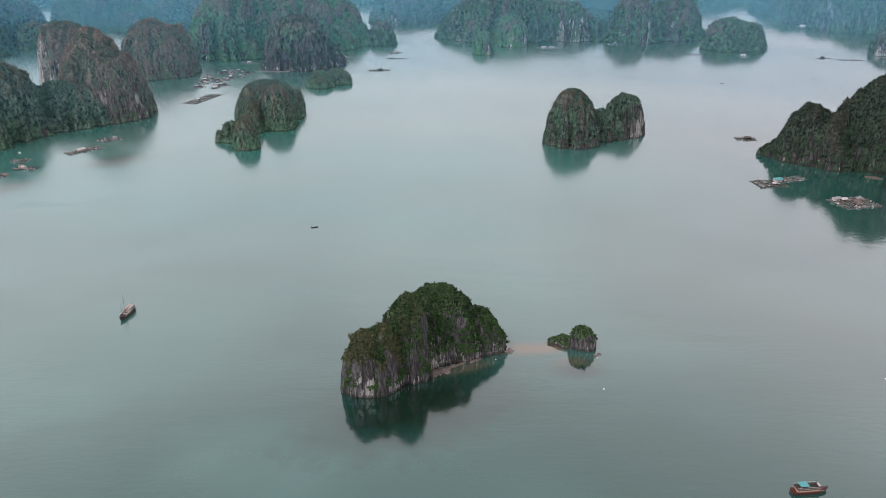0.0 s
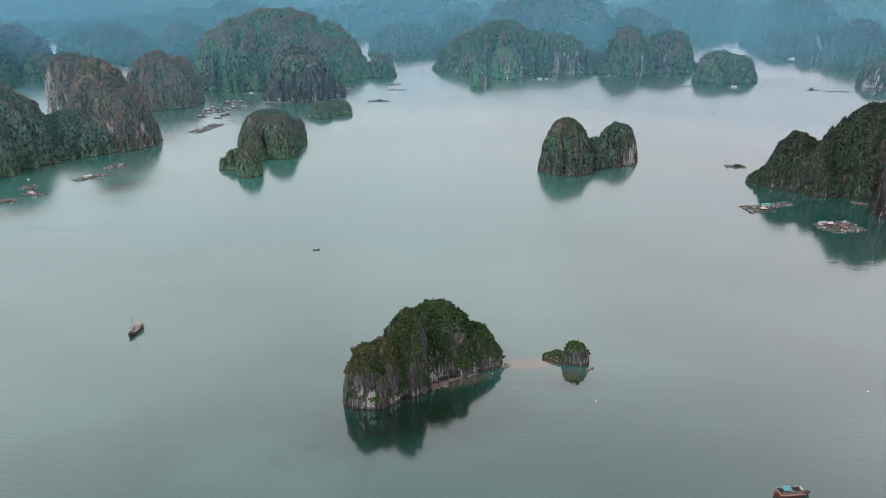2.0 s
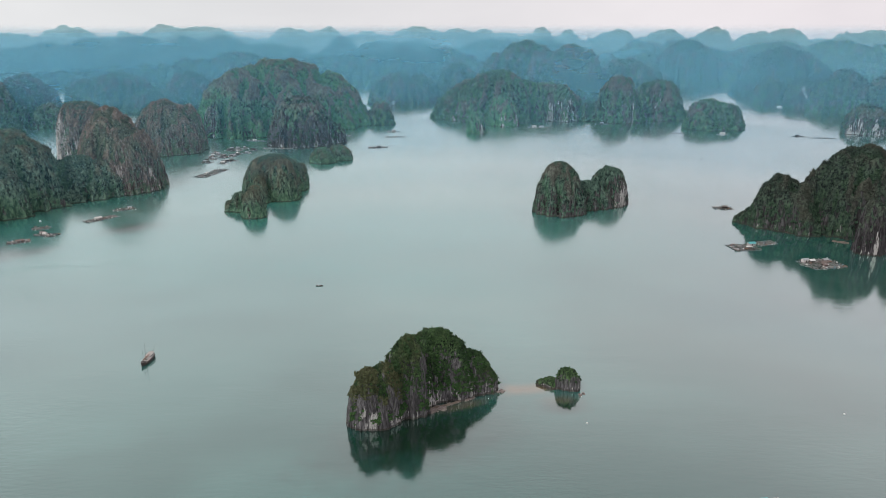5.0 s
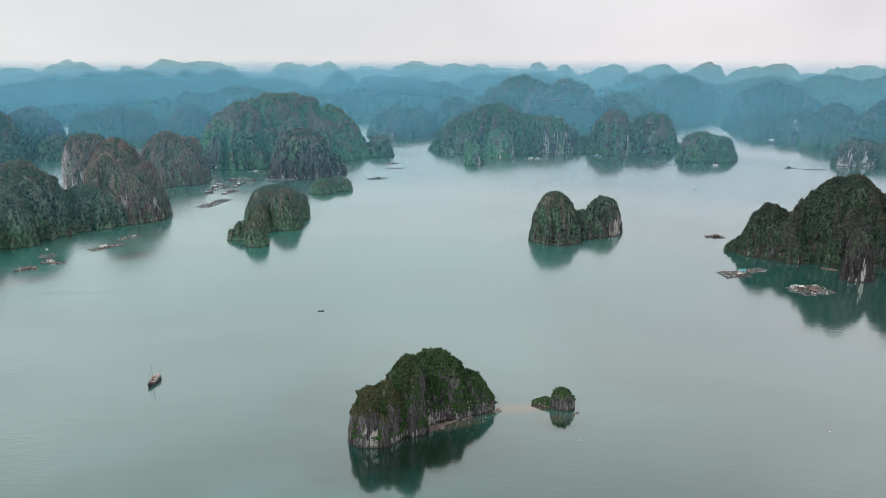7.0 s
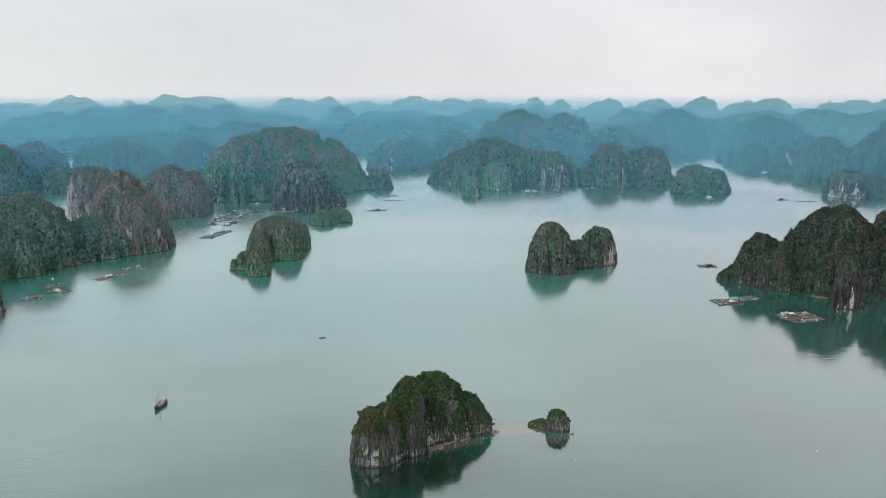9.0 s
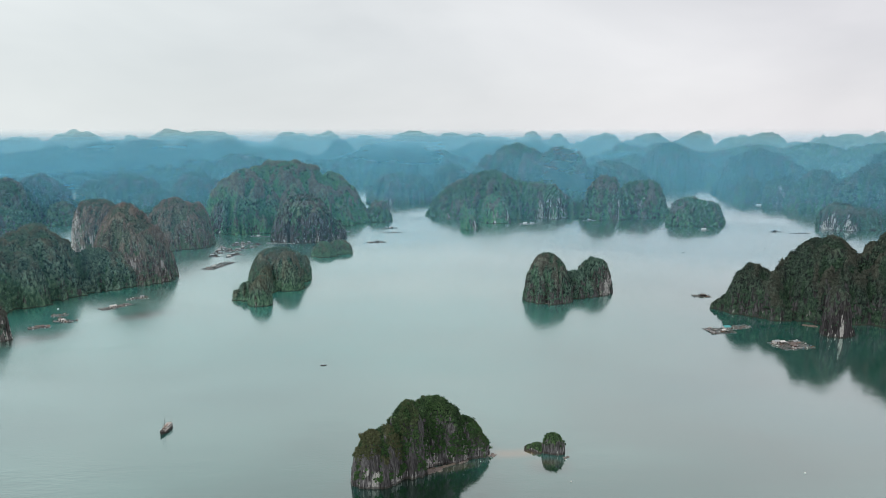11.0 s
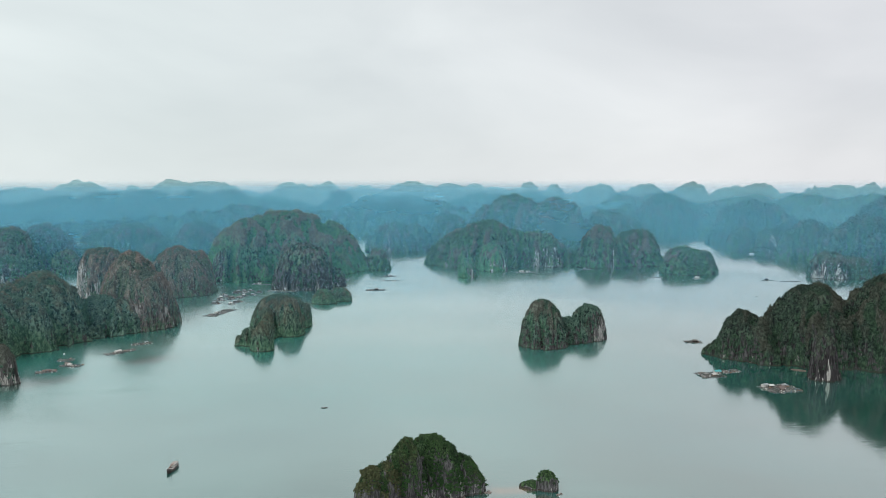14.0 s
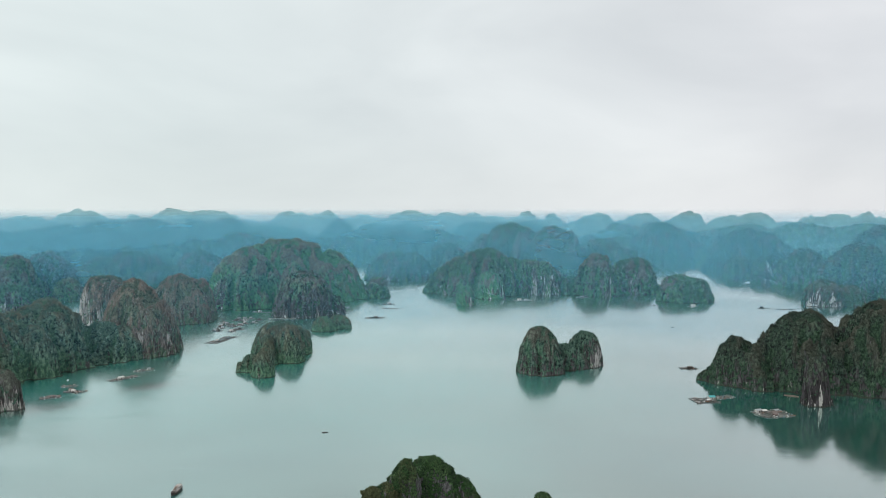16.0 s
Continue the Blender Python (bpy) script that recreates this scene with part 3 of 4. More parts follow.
def clump(seed, leaves, sub=1, leaf=0.42):
    """A unit bush: a ragged core and loose sprays of leaf round it; triangles only."""
    r = np.random.default_rng(seed)
    if sub:
        bm = bmesh.new()
        bmesh.ops.create_icosphere(bm, subdivisions=sub, radius=1)
        core = np.array([v.co for v in bm.verts])
        tri = np.array([[v.index for v in f.verts] for f in bm.faces])
        bm.free()
    else:
        core = np.array([(1, 0, 0), (0, 1, 0), (-1, 0, 0), (0, -1, 0), (0, 0, 1), (0, 0, -1)], float)
        tri = np.array([(i, (i + 1) % 4, 4) for i in range(4)] + [((i + 1) % 4, i, 5) for i in range(4)])
    core *= r.uniform(0.5, 0.95 if leaves else 1.25, len(core))[:, None] * np.array((1, 1, 0.8))
    vs, fs = [core], [tri]
    base = len(core)
    for _ in range(leaves):
        d = r.normal(size=3)
        d[2] = abs(d[2]) * 0.9 - 0.2
        d /= np.linalg.norm(d)
        q = d * r.uniform(0.65, 1.15) * np.array((1, 1, 0.85))
        a = r.normal(size=3)
        a -= d * (a @ d) * 0.6
        a /= np.linalg.norm(a)
        b = np.cross(d + r.normal(size=3) * 0.4, a)
        b /= np.linalg.norm(b)
        w = leaf * r.uniform(0.6, 1.2)
        vs.append(np.array([q + a * w, q + b * w * 0.6, q - a * w, q - b * w * 0.6]))
        fs.append(np.array([(0, 1, 2), (0, 2, 3)]) + base)
        base += 4
    return np.concatenate(vs), np.concatenate(fs)


LUSH = [clump(i, 12, 0, 0.5) for i in range(10)]
FULL = [clump(20 + i, 4, 0, 0.48) for i in range(12)]
PLAIN = [clump(40 + i, 0, 0) for i in range(12)]


def spread(name, at, size, kinds, material, r, crest):
    """Many bushes in one mesh, at those places and sizes."""
    vs, fs, cs, base = [], [], [], 0
    pick = r.integers(0, len(kinds), len(at))
    for k, (v, f) in enumerate(kinds):
        me = np.where(pick == k)[0]
        if not len(me):
            continue
        a = r.uniform(0, 2 * math.pi, len(me))
        c, s = np.cos(a)[:, None], np.sin(a)[:, None]
        w = np.stack([v[None, :, 0] * c - v[None, :, 1] * s, v[None, :, 0] * s + v[None, :, 1] * c, np.repeat(v[None, :, 2], len(me), 0)], -1)
        w = w * (size[me][:, None, None] * r.uniform(0.75, 1.3, (len(me), 1, 3))) + at[me][:, None, :]
        vs.append(w.reshape(-1, 3))
        fs.append((f[None] + (np.arange(len(me)) * len(v))[:, None, None] + base).reshape(-1, 3))
        cs.append(np.repeat(crest[me], len(v)))
        base += len(me) * len(v)
    return mark(mesh_of(name, np.concatenate(vs), np.concatenate(fs), material), crest=np.concatenate(cs))


SHRUBS, ROCKS = [], []


def island(label, peaks, rock, leaf, size, step, veg=0.5, kinds=FULL, most=6000, name="karst_island", category="island", seed=1, singles=0, fill=0.34, patch=3.6, **shape):
    """An island of karst hills with a coat of bushes on its ledges and tops."""
    r = np.random.default_rng(seed)
    root = tagged(new(name), label, category)
    here = np.array((peaks[0][0], peaks[0][1], 0.0))
    root.location = here
    v, f, crest, rise, white = karst(peaks, step, seed, **shape)
    ROCKS.append(v)
    # each pale cliff is a part of its own
    which = np.full(len(f), -1)
    mid = v[f].mean(1)
    for k, (px, py, pr) in enumerate(shape.get("pale", ())):
        which[(mid[:, 0] - px) ** 2 + (mid[:, 1] - py) ** 2 < pr * pr] = k
    for k in range(-1, which.max() + 1):
        faces = f[which == k]
        if len(faces):
            used, flat = np.unique(faces, return_inverse=True)
            me = mesh_of("pale_cliff" if k >= 0 else "rock", (v - here)[used], flat.reshape(faces.shape), rock, True)
            part(me.name.split(".")[0], mark(me, crest=crest[used], rise=rise[used], white=white[used]), rock, root, "pale streaked bare cliff" if k >= 0 else "")
    if not most:
        return root
    q = v[f]
    nrm = np.cross(q[:, 2] - q[:, 0], q[:, 3] - q[:, 1])
    area = np.linalg.norm(nrm, axis=1) / 2 + 1e-9
    nrm = nrm / (2 * area[:, None])
    at, edge, bare = q.mean(1), crest[f[:, 0]], white[f[:, 0]]
    # bushes take every ledge and top, and the broken parts of the walls
    patchy = fractal(at * np.array((1, 1, 0.4)) / (size * patch) + seed, 3)
    grow = np.clip((nrm[:, 2] - 0.3) * 1.9 + patchy * 3.4 + (veg - 0.5) * 3.0 + 0.45 - 0.8 * bare - 0.25 * edge, 0, 1) * np.clip((at[:, 2] - 2.5 - 3 * patchy) / 4, 0, 1)
    grow = grow * np.where(nrm[:, 1] > 0.35, 0.25, 1.0)  # fewer bushes on the slopes hidden from the camera
    if kinds is not LUSH:
        grow = grow * np.clip((nrm[:, 2] - 0.1) / 0.4, 0.55, 1)
    want = min(most, int((area * grow).sum() / (fill * size * size)))
    pick = r.choice(len(at), want, p=area * grow / (area * grow).sum())
    big = size * r.uniform(0.32, 0.72, want) * np.where(r.random(want) < 0.12, 1.35, 1)
    spot = at[pick] + nrm[pick] * big[:, None] * 0.25 + r.normal(size=(want, 3)) * step * 0.3
    for k in range(singles):
        kind = LUSH[k % len(LUSH)]
        if k < len(LUSH):
            SHRUBS.append(mark(mesh_of("shrub", kind[0], kind[1], leaf), crest=np.full(len(kind[0]), -0.3)))
        ob = new("shrub", SHRUBS[k % len(LUSH)])
        ob.parent = root
        ob.matrix_basis = Matrix.LocRotScale(Vector(spot[k] - here), Euler((0, 0, r.uniform(0, 6.3))), Vector((1, 1, r.uniform(0.8, 1.2))) * float(big[k] * 1.25))
    spot, big, pick = spot[singles:], big[singles:], pick[singles:]
    tagged(part("bushes", spread("bushes", spot - here, big, kinds, leaf, r, edge[pick]), leaf, root), "dense green bushes clinging to the rock", kind="stuff")
    return root


# ---- the near islands ----
island("small humped limestone island with grey cliffs and green bushes",
       [(-4, 366, 25, 18, 41, 0, 2.0), (19, 370, 14, 12, 28, -4, 1.5), (28, 367, 8, 6, 12, -0, 2.6), (-23, 344, 18, 14, 48, 4, 2.0), (-36, 334, 16, 13, 35, 0, 2.0), (-41, 328, 14, 11, 33, -1, 1.8)],
       ROCK, FOREST, 1.7, 0.5, 0.64, LUSH, 12000, seed=1, singles=290, patch=6.0, scale=0.42, edge=0.42, blend=1.6, relief=1.5, pale=[(-42, 315, 6), (-8, 346, 4), (16, 358, 3)])
island("tiny rock islet topped with green bushes beside a sandy spit", [(78, 369, 8, 6, 14, -0, 2.2), (68, 375, 10, 8, 4, -0, 2.0)],
       ROCK, FOREST, 1.2, 0.4, 0.30, LUSH, 1300, seed=2, scale=0.26, relief=1.8, edge=0.28, blend=0.8)
island("heart-shaped limestone island of two dark overgrown towers", [(142, 821, 32, 28, 60, -2, 2.6), (208, 862, 25, 22, 46, -1, 2.8), (178, 846, 32, 25, 33, -4, 2.0)],
       ROCK_HEART, FOREST_MID, 1.7, 1.0, 0.62, FULL, 14000, seed=3, scale=0.62, relief=2.2, edge=0.22, blend=2.0, turn=-8, pale=[(222, 848, 15)])
island("low green island with a pale cliff at its end", [(-229, 947, 45, 32, 48, -2, 2.6), (-224, 800, 15, 14, 36, 3, 2.2), (-250, 825, 17, 10, 25, 9, 1.8), (-202, 976, 13, 12, 32, 4, 2.6), (-209, 891, 24, 19, 52, 3, 2.0), (-239, 880, 18, 26, 40, 4, 2.0)],
       ROCK_MID, FOREST_RIDGE, 1.8, 1.2, 0.85, FULL, 18000, seed=4, scale=0.55, edge=0.34, relief=1.6, blend=2.5, turn=13, pale=[(-192, 958, 8), (-205, 878, 4), (-226, 786, 5), (-268, 830, 4)])
island("low wooded islet with a dark rock foot", [(-195, 1151, 23, 18, 25, -3, 2.0), (-177, 1179, 26, 18, 24, 8, 2.0)], ROCK_MID, FOREST_RIDGE, 2.0, 1.6, 0.8, FULL, 5000, seed=5, scale=0.5, relief=2.0, blend=2.0, turn=9)
island("large wooded island with several rounded peaks and a pale spur",
       [(380, 755, 33, 32, 57, -7, 1.8), (393, 738, 31, 25, 51, -2, 1.8), (352, 761, 21, 14, 21, 2, 1.5), (430, 737, 38, 30, 74, -5, 1.8), (453, 740, 61, 49, 93, -0, 2.0), (550, 721, 80, 56, 107, -8, 2.0), (640, 668, 66, 46, 115, -8, 2.0), (510, 704, 36, 22, 59, -7, 1.8)],
       ROCK_DARK, FOREST_DARK, 2.2, 1.7, 0.80, FULL, 32000, seed=6, scale=0.95, edge=0.4, blend=2.5, turn=-27, pale=[(520, 668, 8)])
island("narrow grey rock pinnacle with white streaks standing before the island", [(426, 655, 17, 15, 53, -4, 2.4)],
       ROCK_SPIRE, FOREST_DARK, 1.7, 0.9, 0.30, FULL, 700, seed=26, scale=0.5, relief=2.0, edge=0.22, turn=-29, pale=[(423, 641, 4.5), (412, 644, 3)], name="rock_pinnacle", category="rock")

# ---- the western shore ----
island("wooded ridge falling to the water with dark green forest",
       [(-550, 853, 83, 62, 92, 20, 1.9), (-607, 758, 102, 72, 100, 20, 1.9), (-524, 889, 45, 36, 43, 1, 1.8), (-473, 908, 63, 38, 53, -6, 1.8), (-528, 801, 43, 30, 64, 5, 1.8)],
       ROCK_RIDGE, FOREST_RIDGE, 2.5, 2.2, 0.86, FULL, 26000, seed=7, scale=1.0, edge=0.4, blend=6.0, turn=28, name="wooded_ridge", pale=[(-513, 850, 7)])
island("single grey rock pinnacle with bushes on top", [(-471, 647, 22, 19, 41, 1, 2.8)], ROCK_PALE, FOREST_MID, 2.2, 1.1, 0.4, FULL, 1800, seed=8, scale=0.5, relief=2.0, edge=0.22, turn=31)
island("tall brownish limestone tower with dry scrub and streaked cliffs", [(-448, 963, 59, 53, 112, -9, 1.7), (-432, 939, 46, 32, 89, 1, 1.7), (-466, 956, 35, 42, 99, -3, 1.9)],
       ROCK_DRY, FOREST_DRY, 1.9, 1.5, 0.62, FULL, 13000, seed=9, scale=0.8, edge=0.22, blend=3.0, turn=22, pale=[(-428, 912, 8), (-398, 938, 9), (-450, 908, 6)])
island("pale cliff-sided limestone tower with scrub on its top", [(-583, 1152, 45, 40, 97, -7, 3.4), (-569, 1152, 31, 28, 94, 1, 3.0)],
       ROCK_DRY_PALE, FOREST_RIDGE, 1.9, 1.5, 0.62, FULL, 5000, seed=29, scale=0.6, edge=0.22, turn=24, pale=[(-626, 1140, 20), (-608, 1122, 12)])
island("brownish limestone tower covered in dry scrub", [(-487, 1256, 64, 52, 92, -2, 1.7), (-464, 1284, 37, 33, 80, 8, 2.0), (-512, 1251, 37, 33, 80, 2, 1.9)], ROCK_DRY, FOREST_DRY, 2.1, 1.9, 0.62, FULL, 10000, seed=10, scale=0.8, edge=0.22, turn=20, pale=[(-440, 1262, 9)])
island("hazy wooded limestone hills behind the channel", [(-924, 1626, 80, 64, 112, 4, 1.9), (-992, 1529, 91, 73, 108, 33, 1.9), (-921, 1442, 70, 42, 52, 11, 2.0), (-858, 1572, 38, 27, 53, 4, 1.8), (-1062, 1423, 95, 76, 115, 9, 1.9)], ROCK_FAR, FOREST_FAR, 3.8, 2.8, 0.70, PLAIN, 12000, seed=11, scale=1.1, edge=0.4, blend=5.0, turn=28, pale=[(-905, 1415, 18)])
island("hazy low wooded hills by the water", [(-949, 1989, 78, 63, 72, -17, 1.9), (-860, 1972, 108, 76, 91, -18, 1.9), (-661, 1925, 90, 72, 96, 1, 1.9), (-748, 1875, 77, 61, 52, -4, 1.9)], ROCK_FAR, FOREST_FAR, 4.2, 3.2, 0.72, PLAIN, 12000, seed=12, scale=1.2, edge=0.4, blend=5.0, turn=20)
island("fluted grey limestone tower before the round hill", [(-267, 1342, 62, 52, 88, 7, 2.6), (-215, 1365, 30, 24, 36, -0, 2.2)],
       ROCK_GREY, FOREST_DARK, 3.4, 1.9, 0.34, PLAIN, 4500, seed=22, scale=0.9, edge=0.22, turn=10)
island("grey limestone shoulder with bare streaked cliffs", [(-451, 1455, 39, 31, 73, 1, 2.4), (-410, 1432, 19, 17, 45, 2, 2.4)],
       ROCK_GREY, FOREST_FAR, 3.6, 1.9, 0.42, PLAIN, 4500, seed=23, scale=0.8, edge=0.22, turn=16, pale=[(-445, 1432, 14)])
island("big round wooded limestone hill with green gullies",
       [(-351, 1608, 181, 136, 147, -2, 1.6), (-416, 1474, 85, 68, 128, 6, 1.6), (-260, 1629, 88, 70, 111, 9, 1.7), (-235, 1705, 51, 40, 82, 10, 2.2), (-244, 1441, 23, 37, 99, -1, 2.2), (-299, 1440, 42, 68, 99, 3, 1.8)],
       ROCK_HILL, FOREST_HILL, 3.1, 2.8, 0.80, PLAIN, 34000, seed=13, scale=1.5, edge=0.5, blend=3.0, turn=12, relief=5.0)

# ---- the far shore ----
island("small dark rock islet before the far shore", [(-142, 1625, 34, 27, 49, 2, 2.2)], ROCK_FAR, FOREST_FAR, 3.6, 2.2, 0.68, PLAIN, 3500, seed=14, scale=0.7, turn=5)
island("hazy limestone hills with white cliff feet", [(-134, 2064, 76, 53, 85, 13, 2.1), (-67, 2100, 60, 42, 80, 4, 2.1)], ROCK_FAR, FOREST_FAR, 4.4, 3.0, 0.6, PLAIN, 5000, seed=15, scale=1.0, turn=3, pale=[(-145, 2030, 24), (-70, 2080, 30)])
island("row of hazy wooded limestone hills with fluted cliffs",
       [(108, 1725, 126, 88, 112, 32, 1.9), (77, 1684, 50, 35, 74, 9, 2.0), (264, 1704, 80, 48, 83, -15, 2.2), (408, 1675, 61, 43, 104, -8, 2.1), (503, 1723, 81, 48, 89, 4, 2.1), (371, 1743, 50, 30, 35, -15, 1.8), (209, 1714, 57, 45, 91, -8, 1.9)],
       ROCK_FAR, FOREST_FAR, 3.4, 3.0, 0.72, PLAIN, 32000, seed=16, scale=1.2, edge=0.28, blend=8.0, turn=-8, pale=[(30, 1680, 16), (285, 1672, 22), (250, 1672, 14), (425, 1645, 14), (500, 1690, 16)])
island("two small rock towers standing off the far shore", [(137, 1607, 37, 34, 64, -3, 2.4), (71, 1488, 21, 19, 40, -0, 2.6)], ROCK_HILL, FOREST_HILL, 3.8, 2.2, 0.62, PLAIN, 4500, seed=17, scale=0.6, relief=2.0, turn=-4, pale=[(165, 1590, 16), (132, 1572, 9), (80, 1470, 8)])
island("low domed wooded islet in open water", [(578, 1551, 57, 46, 60, -9, 2.2), (614, 1548, 37, 33, 52, 2, 2.4)], ROCK_FAR, FOREST_FAR, 3.8, 2.4, 0.75, PLAIN, 8000, seed=18, scale=0.8, edge=0.28, turn=-19)
island("rock island with broad pale cliffs", [(871, 1473, 46, 37, 56, -3, 3.0), (918, 1476, 40, 32, 44, 2, 2.8)], ROCK_HEART, FOREST_DARK, 3.8, 2.2, 0.55, PLAIN, 5000, seed=19, scale=0.8, edge=0.22, turn=-29, pale=[(840, 1455, 26), (875, 1440, 18)])
island("hazy wooded hills along the channel",
       [(917, 2056, 45, 32, 76, -5, 2.0), (964, 1952, 55, 39, 80, -1, 2.0), (1058, 2288, 158, 95, 144, -16, 1.9), (1017, 1843, 84, 59, 105, -13, 1.9), (1075, 1670, 111, 67, 126, -15, 1.9), (1194, 1606, 134, 94, 138, -11, 1.9), (1338, 1975, 154, 93, 161, -32, 1.9)],
       ROCK_FAR, FOREST_DARK, 5.2, 3.6, 0.7, PLAIN, 14000, seed=20, scale=1.5, edge=0.4, blend=5.0, turn=-26, pale=[(900, 2005, 16), (955, 1925, 18)])
island("high hazy wooded ridge behind the far shore",
       [(240, 2136, 165, 99, 163, 6, 1.9), (393, 2066, 135, 81, 158, -37, 1.9), (532, 2048, 109, 65, 120, -20, 1.9), (65, 2130, 95, 57, 107, -18, 1.9), (871, 2649, 139, 97, 156, -16, 1.9)],
       ROCK_FAR, FOREST_FAR, 6.0, 4.0, 0.7, PLAIN, 10000, name="far_ridge", category="ridge", seed=21, scale=1.7, edge=0.4, blend=6.0, turn=-10)


def far_ridge(label, y, deep, base, tops, seed, most=0, size=9.0):
    """A far range: named summits (x, height, half-width) over a run of lower hills."""
    r = np.random.default_rng(seed)
    rows = [(x, y + r.uniform(-0.3, 0.3) * deep, w * 1.45, w * 1.0, h, 0, 1.6) for x, h, w in tops]
    x, end = tops[0][0] - 500, tops[-1][0] + 500
    while x < end:
        w = y * r.uniform(0.018, 0.036)
        rows.append((x, y + r.uniform(-0.6, 0.6) * deep, w * 1.5, w, base * r.uniform(0.8, 1.0), 0, 1.8))
        x += w
    island(label, rows, ROCK_LAST, FOREST_FAR, size, y * 0.0032, 0.9, PLAIN, most, "far_ridge", "ridge", seed, fill=0.5, scale=2.2, edge=0.5, blend=10.0, rough=1.5)


far_ridge("wooded hills fading into blue haze", 2750, 160, 82,
          [(-1818, 78, 176), (-1404, 93, 220), (-1142, 106, 198), (-968, 88, 132), (-770, 114, 154), (-399, 98, 132), (-289, 113, 132), (-158, 131, 132), (18, 126, 110), (788, 112, 154), (964, 130, 132), (1119, 116, 132), (1363, 112, 154), (1938, 124, 176)], 31, 9000)
far_ridge("hazy blue ridge of rounded karst hills", 3400, 180, 105,
          [(-2171, 108, 189), (-1797, 131, 189), (-1582, 155, 162), (-1363, 168, 122), (-1169, 160, 95), (-1022, 165, 122), (-810, 125, 216), (-461, 157, 81), (-300, 132, 135), (-139, 138, 162), (210, 151, 162), (452, 148, 189), (897, 142, 108), (1059, 145, 135), (1506, 136, 216), (1777, 147, 162), (2102, 146, 189), (2402, 141, 189)], 32)
far_ridge("faint skyline of far karst hills", 4400, 200, 150,
          [(-2848, 172, 243), (-2508, 158, 208), (-2198, 202, 191), (-1852, 171, 87), (-1617, 208, 139), (-1413, 194, 312), (-916, 194, 87), (-807, 187, 62), (-666, 197, 121), (-453, 170, 208), (-126, 193, 208), (98, 186, 174), (242, 183, 104), (356, 176, 87), (570, 193, 76), (725, 186, 69), (1023, 182, 156), (1272, 186, 139), (1590, 196, 110), (1827, 171, 139), (2000, 185, 139), (2319, 192, 62), (2522, 174, 208), (2696, 185, 104), (3010, 181, 208)], 33)
# added haze sheet, fitted to the skyline in the camera's view
crest_haze(ROCKS[-1], 30, 0.80, FAR_HAZE)

# ---- rocks at the water's edge ----
def boulder(seed, material, squash=0.6):
    r = np.random.default_rng(seed)
    bm = bmesh.new()
    bmesh.ops.create_icosphere(bm, subdivisions=2, radius=1)
    for v in bm.verts:
        p = np.array(v.co)
        k = 1 + 0.95 * float(fractal((p * 1.1 + seed * 3.1)[None], 3)[0])
        v.co = Vector((p[0] * k, p[1] * k, p[2] * k * squash))
    me = bpy.data.meshes.new("rock")
    bm.to_mesh(me)
    bm.free()
    me.materials.append(material)
    return me


def shore_stone():
    n = Nodes("shore_stone")
    f = n.noise(n.place, 0.8, 5, 0.65)
    c = n.ramp(f, (0.3, (0.07, 0.055, 0.05)), (0.5, (0.20, 0.165, 0.15)), (0.72, (0.34, 0.29, 0.26)))
    return n.surface(c, 0.9, n.bump(f, 0.8, 0.4))


STONE = shore_stone()
STONES = [boulder(i, STONE, 0.45 + 0.08 * i) for i in range(5)]


def rocks(label, x, y, turn, length, width, count, size, seed):
    """A heap of fallen rocks in the shallows."""
    r = np.random.default_rng(seed)
    root = tagged(new("rock_heap"), label, "rocks")
    root.matrix_basis = pose(x, y, 0, 0, 0, turn)
    for i in range(count):
        s = size * r.uniform(0.5, 1.2)
        ob = new("rock", STONES[i % len(STONES)])
        ob.parent = root
        ob.matrix_basis = pose(r.uniform(-1, 1) * length / 2, r.normal() * width / 3.2, 0.1, 0, 0, r.uniform(0, 360)) @ Matrix.Diagonal((s * 1.3, s, s, 1))
    return root


rocks("flat heap of brown fallen rocks at the foot of the cliff", -5.0, 342.0, 28, 12, 4.6, 46, 1.15, 1)
rocks("line of small fallen rocks along the shore", 11.2, 352.8, 24, 20, 2.6, 22, 0.8, 2)
rocks("few rocks awash off the island's tip", 36.0, 364.5, 15, 5, 2.6, 7, 1.0, 3)
rocks("small stones round the foot of the islet", 84.5, 360.0, 50, 7, 2.4, 9, 0.6, 4)
rocks("pale rocks awash under the heart-shaped island", 144.4, 804.9, 10, 18, 7, 16, 2.4, 5)
rocks("pale rocks in the notch of the heart-shaped island", 187.6, 844.7, 20, 12, 4, 9, 1.8, 6)
rocks("dark rocks off the wooded point", 345.0, 772.0, 60, 10, 5, 8, 1.4, 7)


def beach(label, x, y, turn, length, width):
    """A narrow strip of sand, a little out of the water."""
    n = 24
    v, f = [], []
    for i in range(n + 1):
        u = i / n * 2 - 1
        w = width / 2 * (1 - u * u) ** 0.5 * (1 + 0.3 * math.sin(5 * u + x)) + 0.05
        bow = -0.06 * length * (1 - u * u)
        for k, z in ((-1, -0.4), (-0.3, 0.25), (0.4, 0.7), (1, 0.9)):
            v.append((u * length / 2, bow + k * w, z))
    for i in range(n):
        for k in range(3):
            f.append((i * 4 + k, i * 4 + 4 + k, i * 4 + 5 + k, i * 4 + 1 + k))
    ob = new("beach", mesh_of("beach", v, f, SAND, True))
    ob.matrix_basis = pose(x, y, 0, 0, 0, turn)
    tagged(ob, label, "beach", kind="structure")


def sand():
    n = Nodes("wet_sand")
    f = n.noise(n.place, 0.5, 5, 0.6)
    return n.surface(n.ramp(f, (0.3, (0.09, 0.068, 0.053)), (0.7, (0.18, 0.14, 0.112))), 0.85, n.bump(f, 0.3, 0.2))


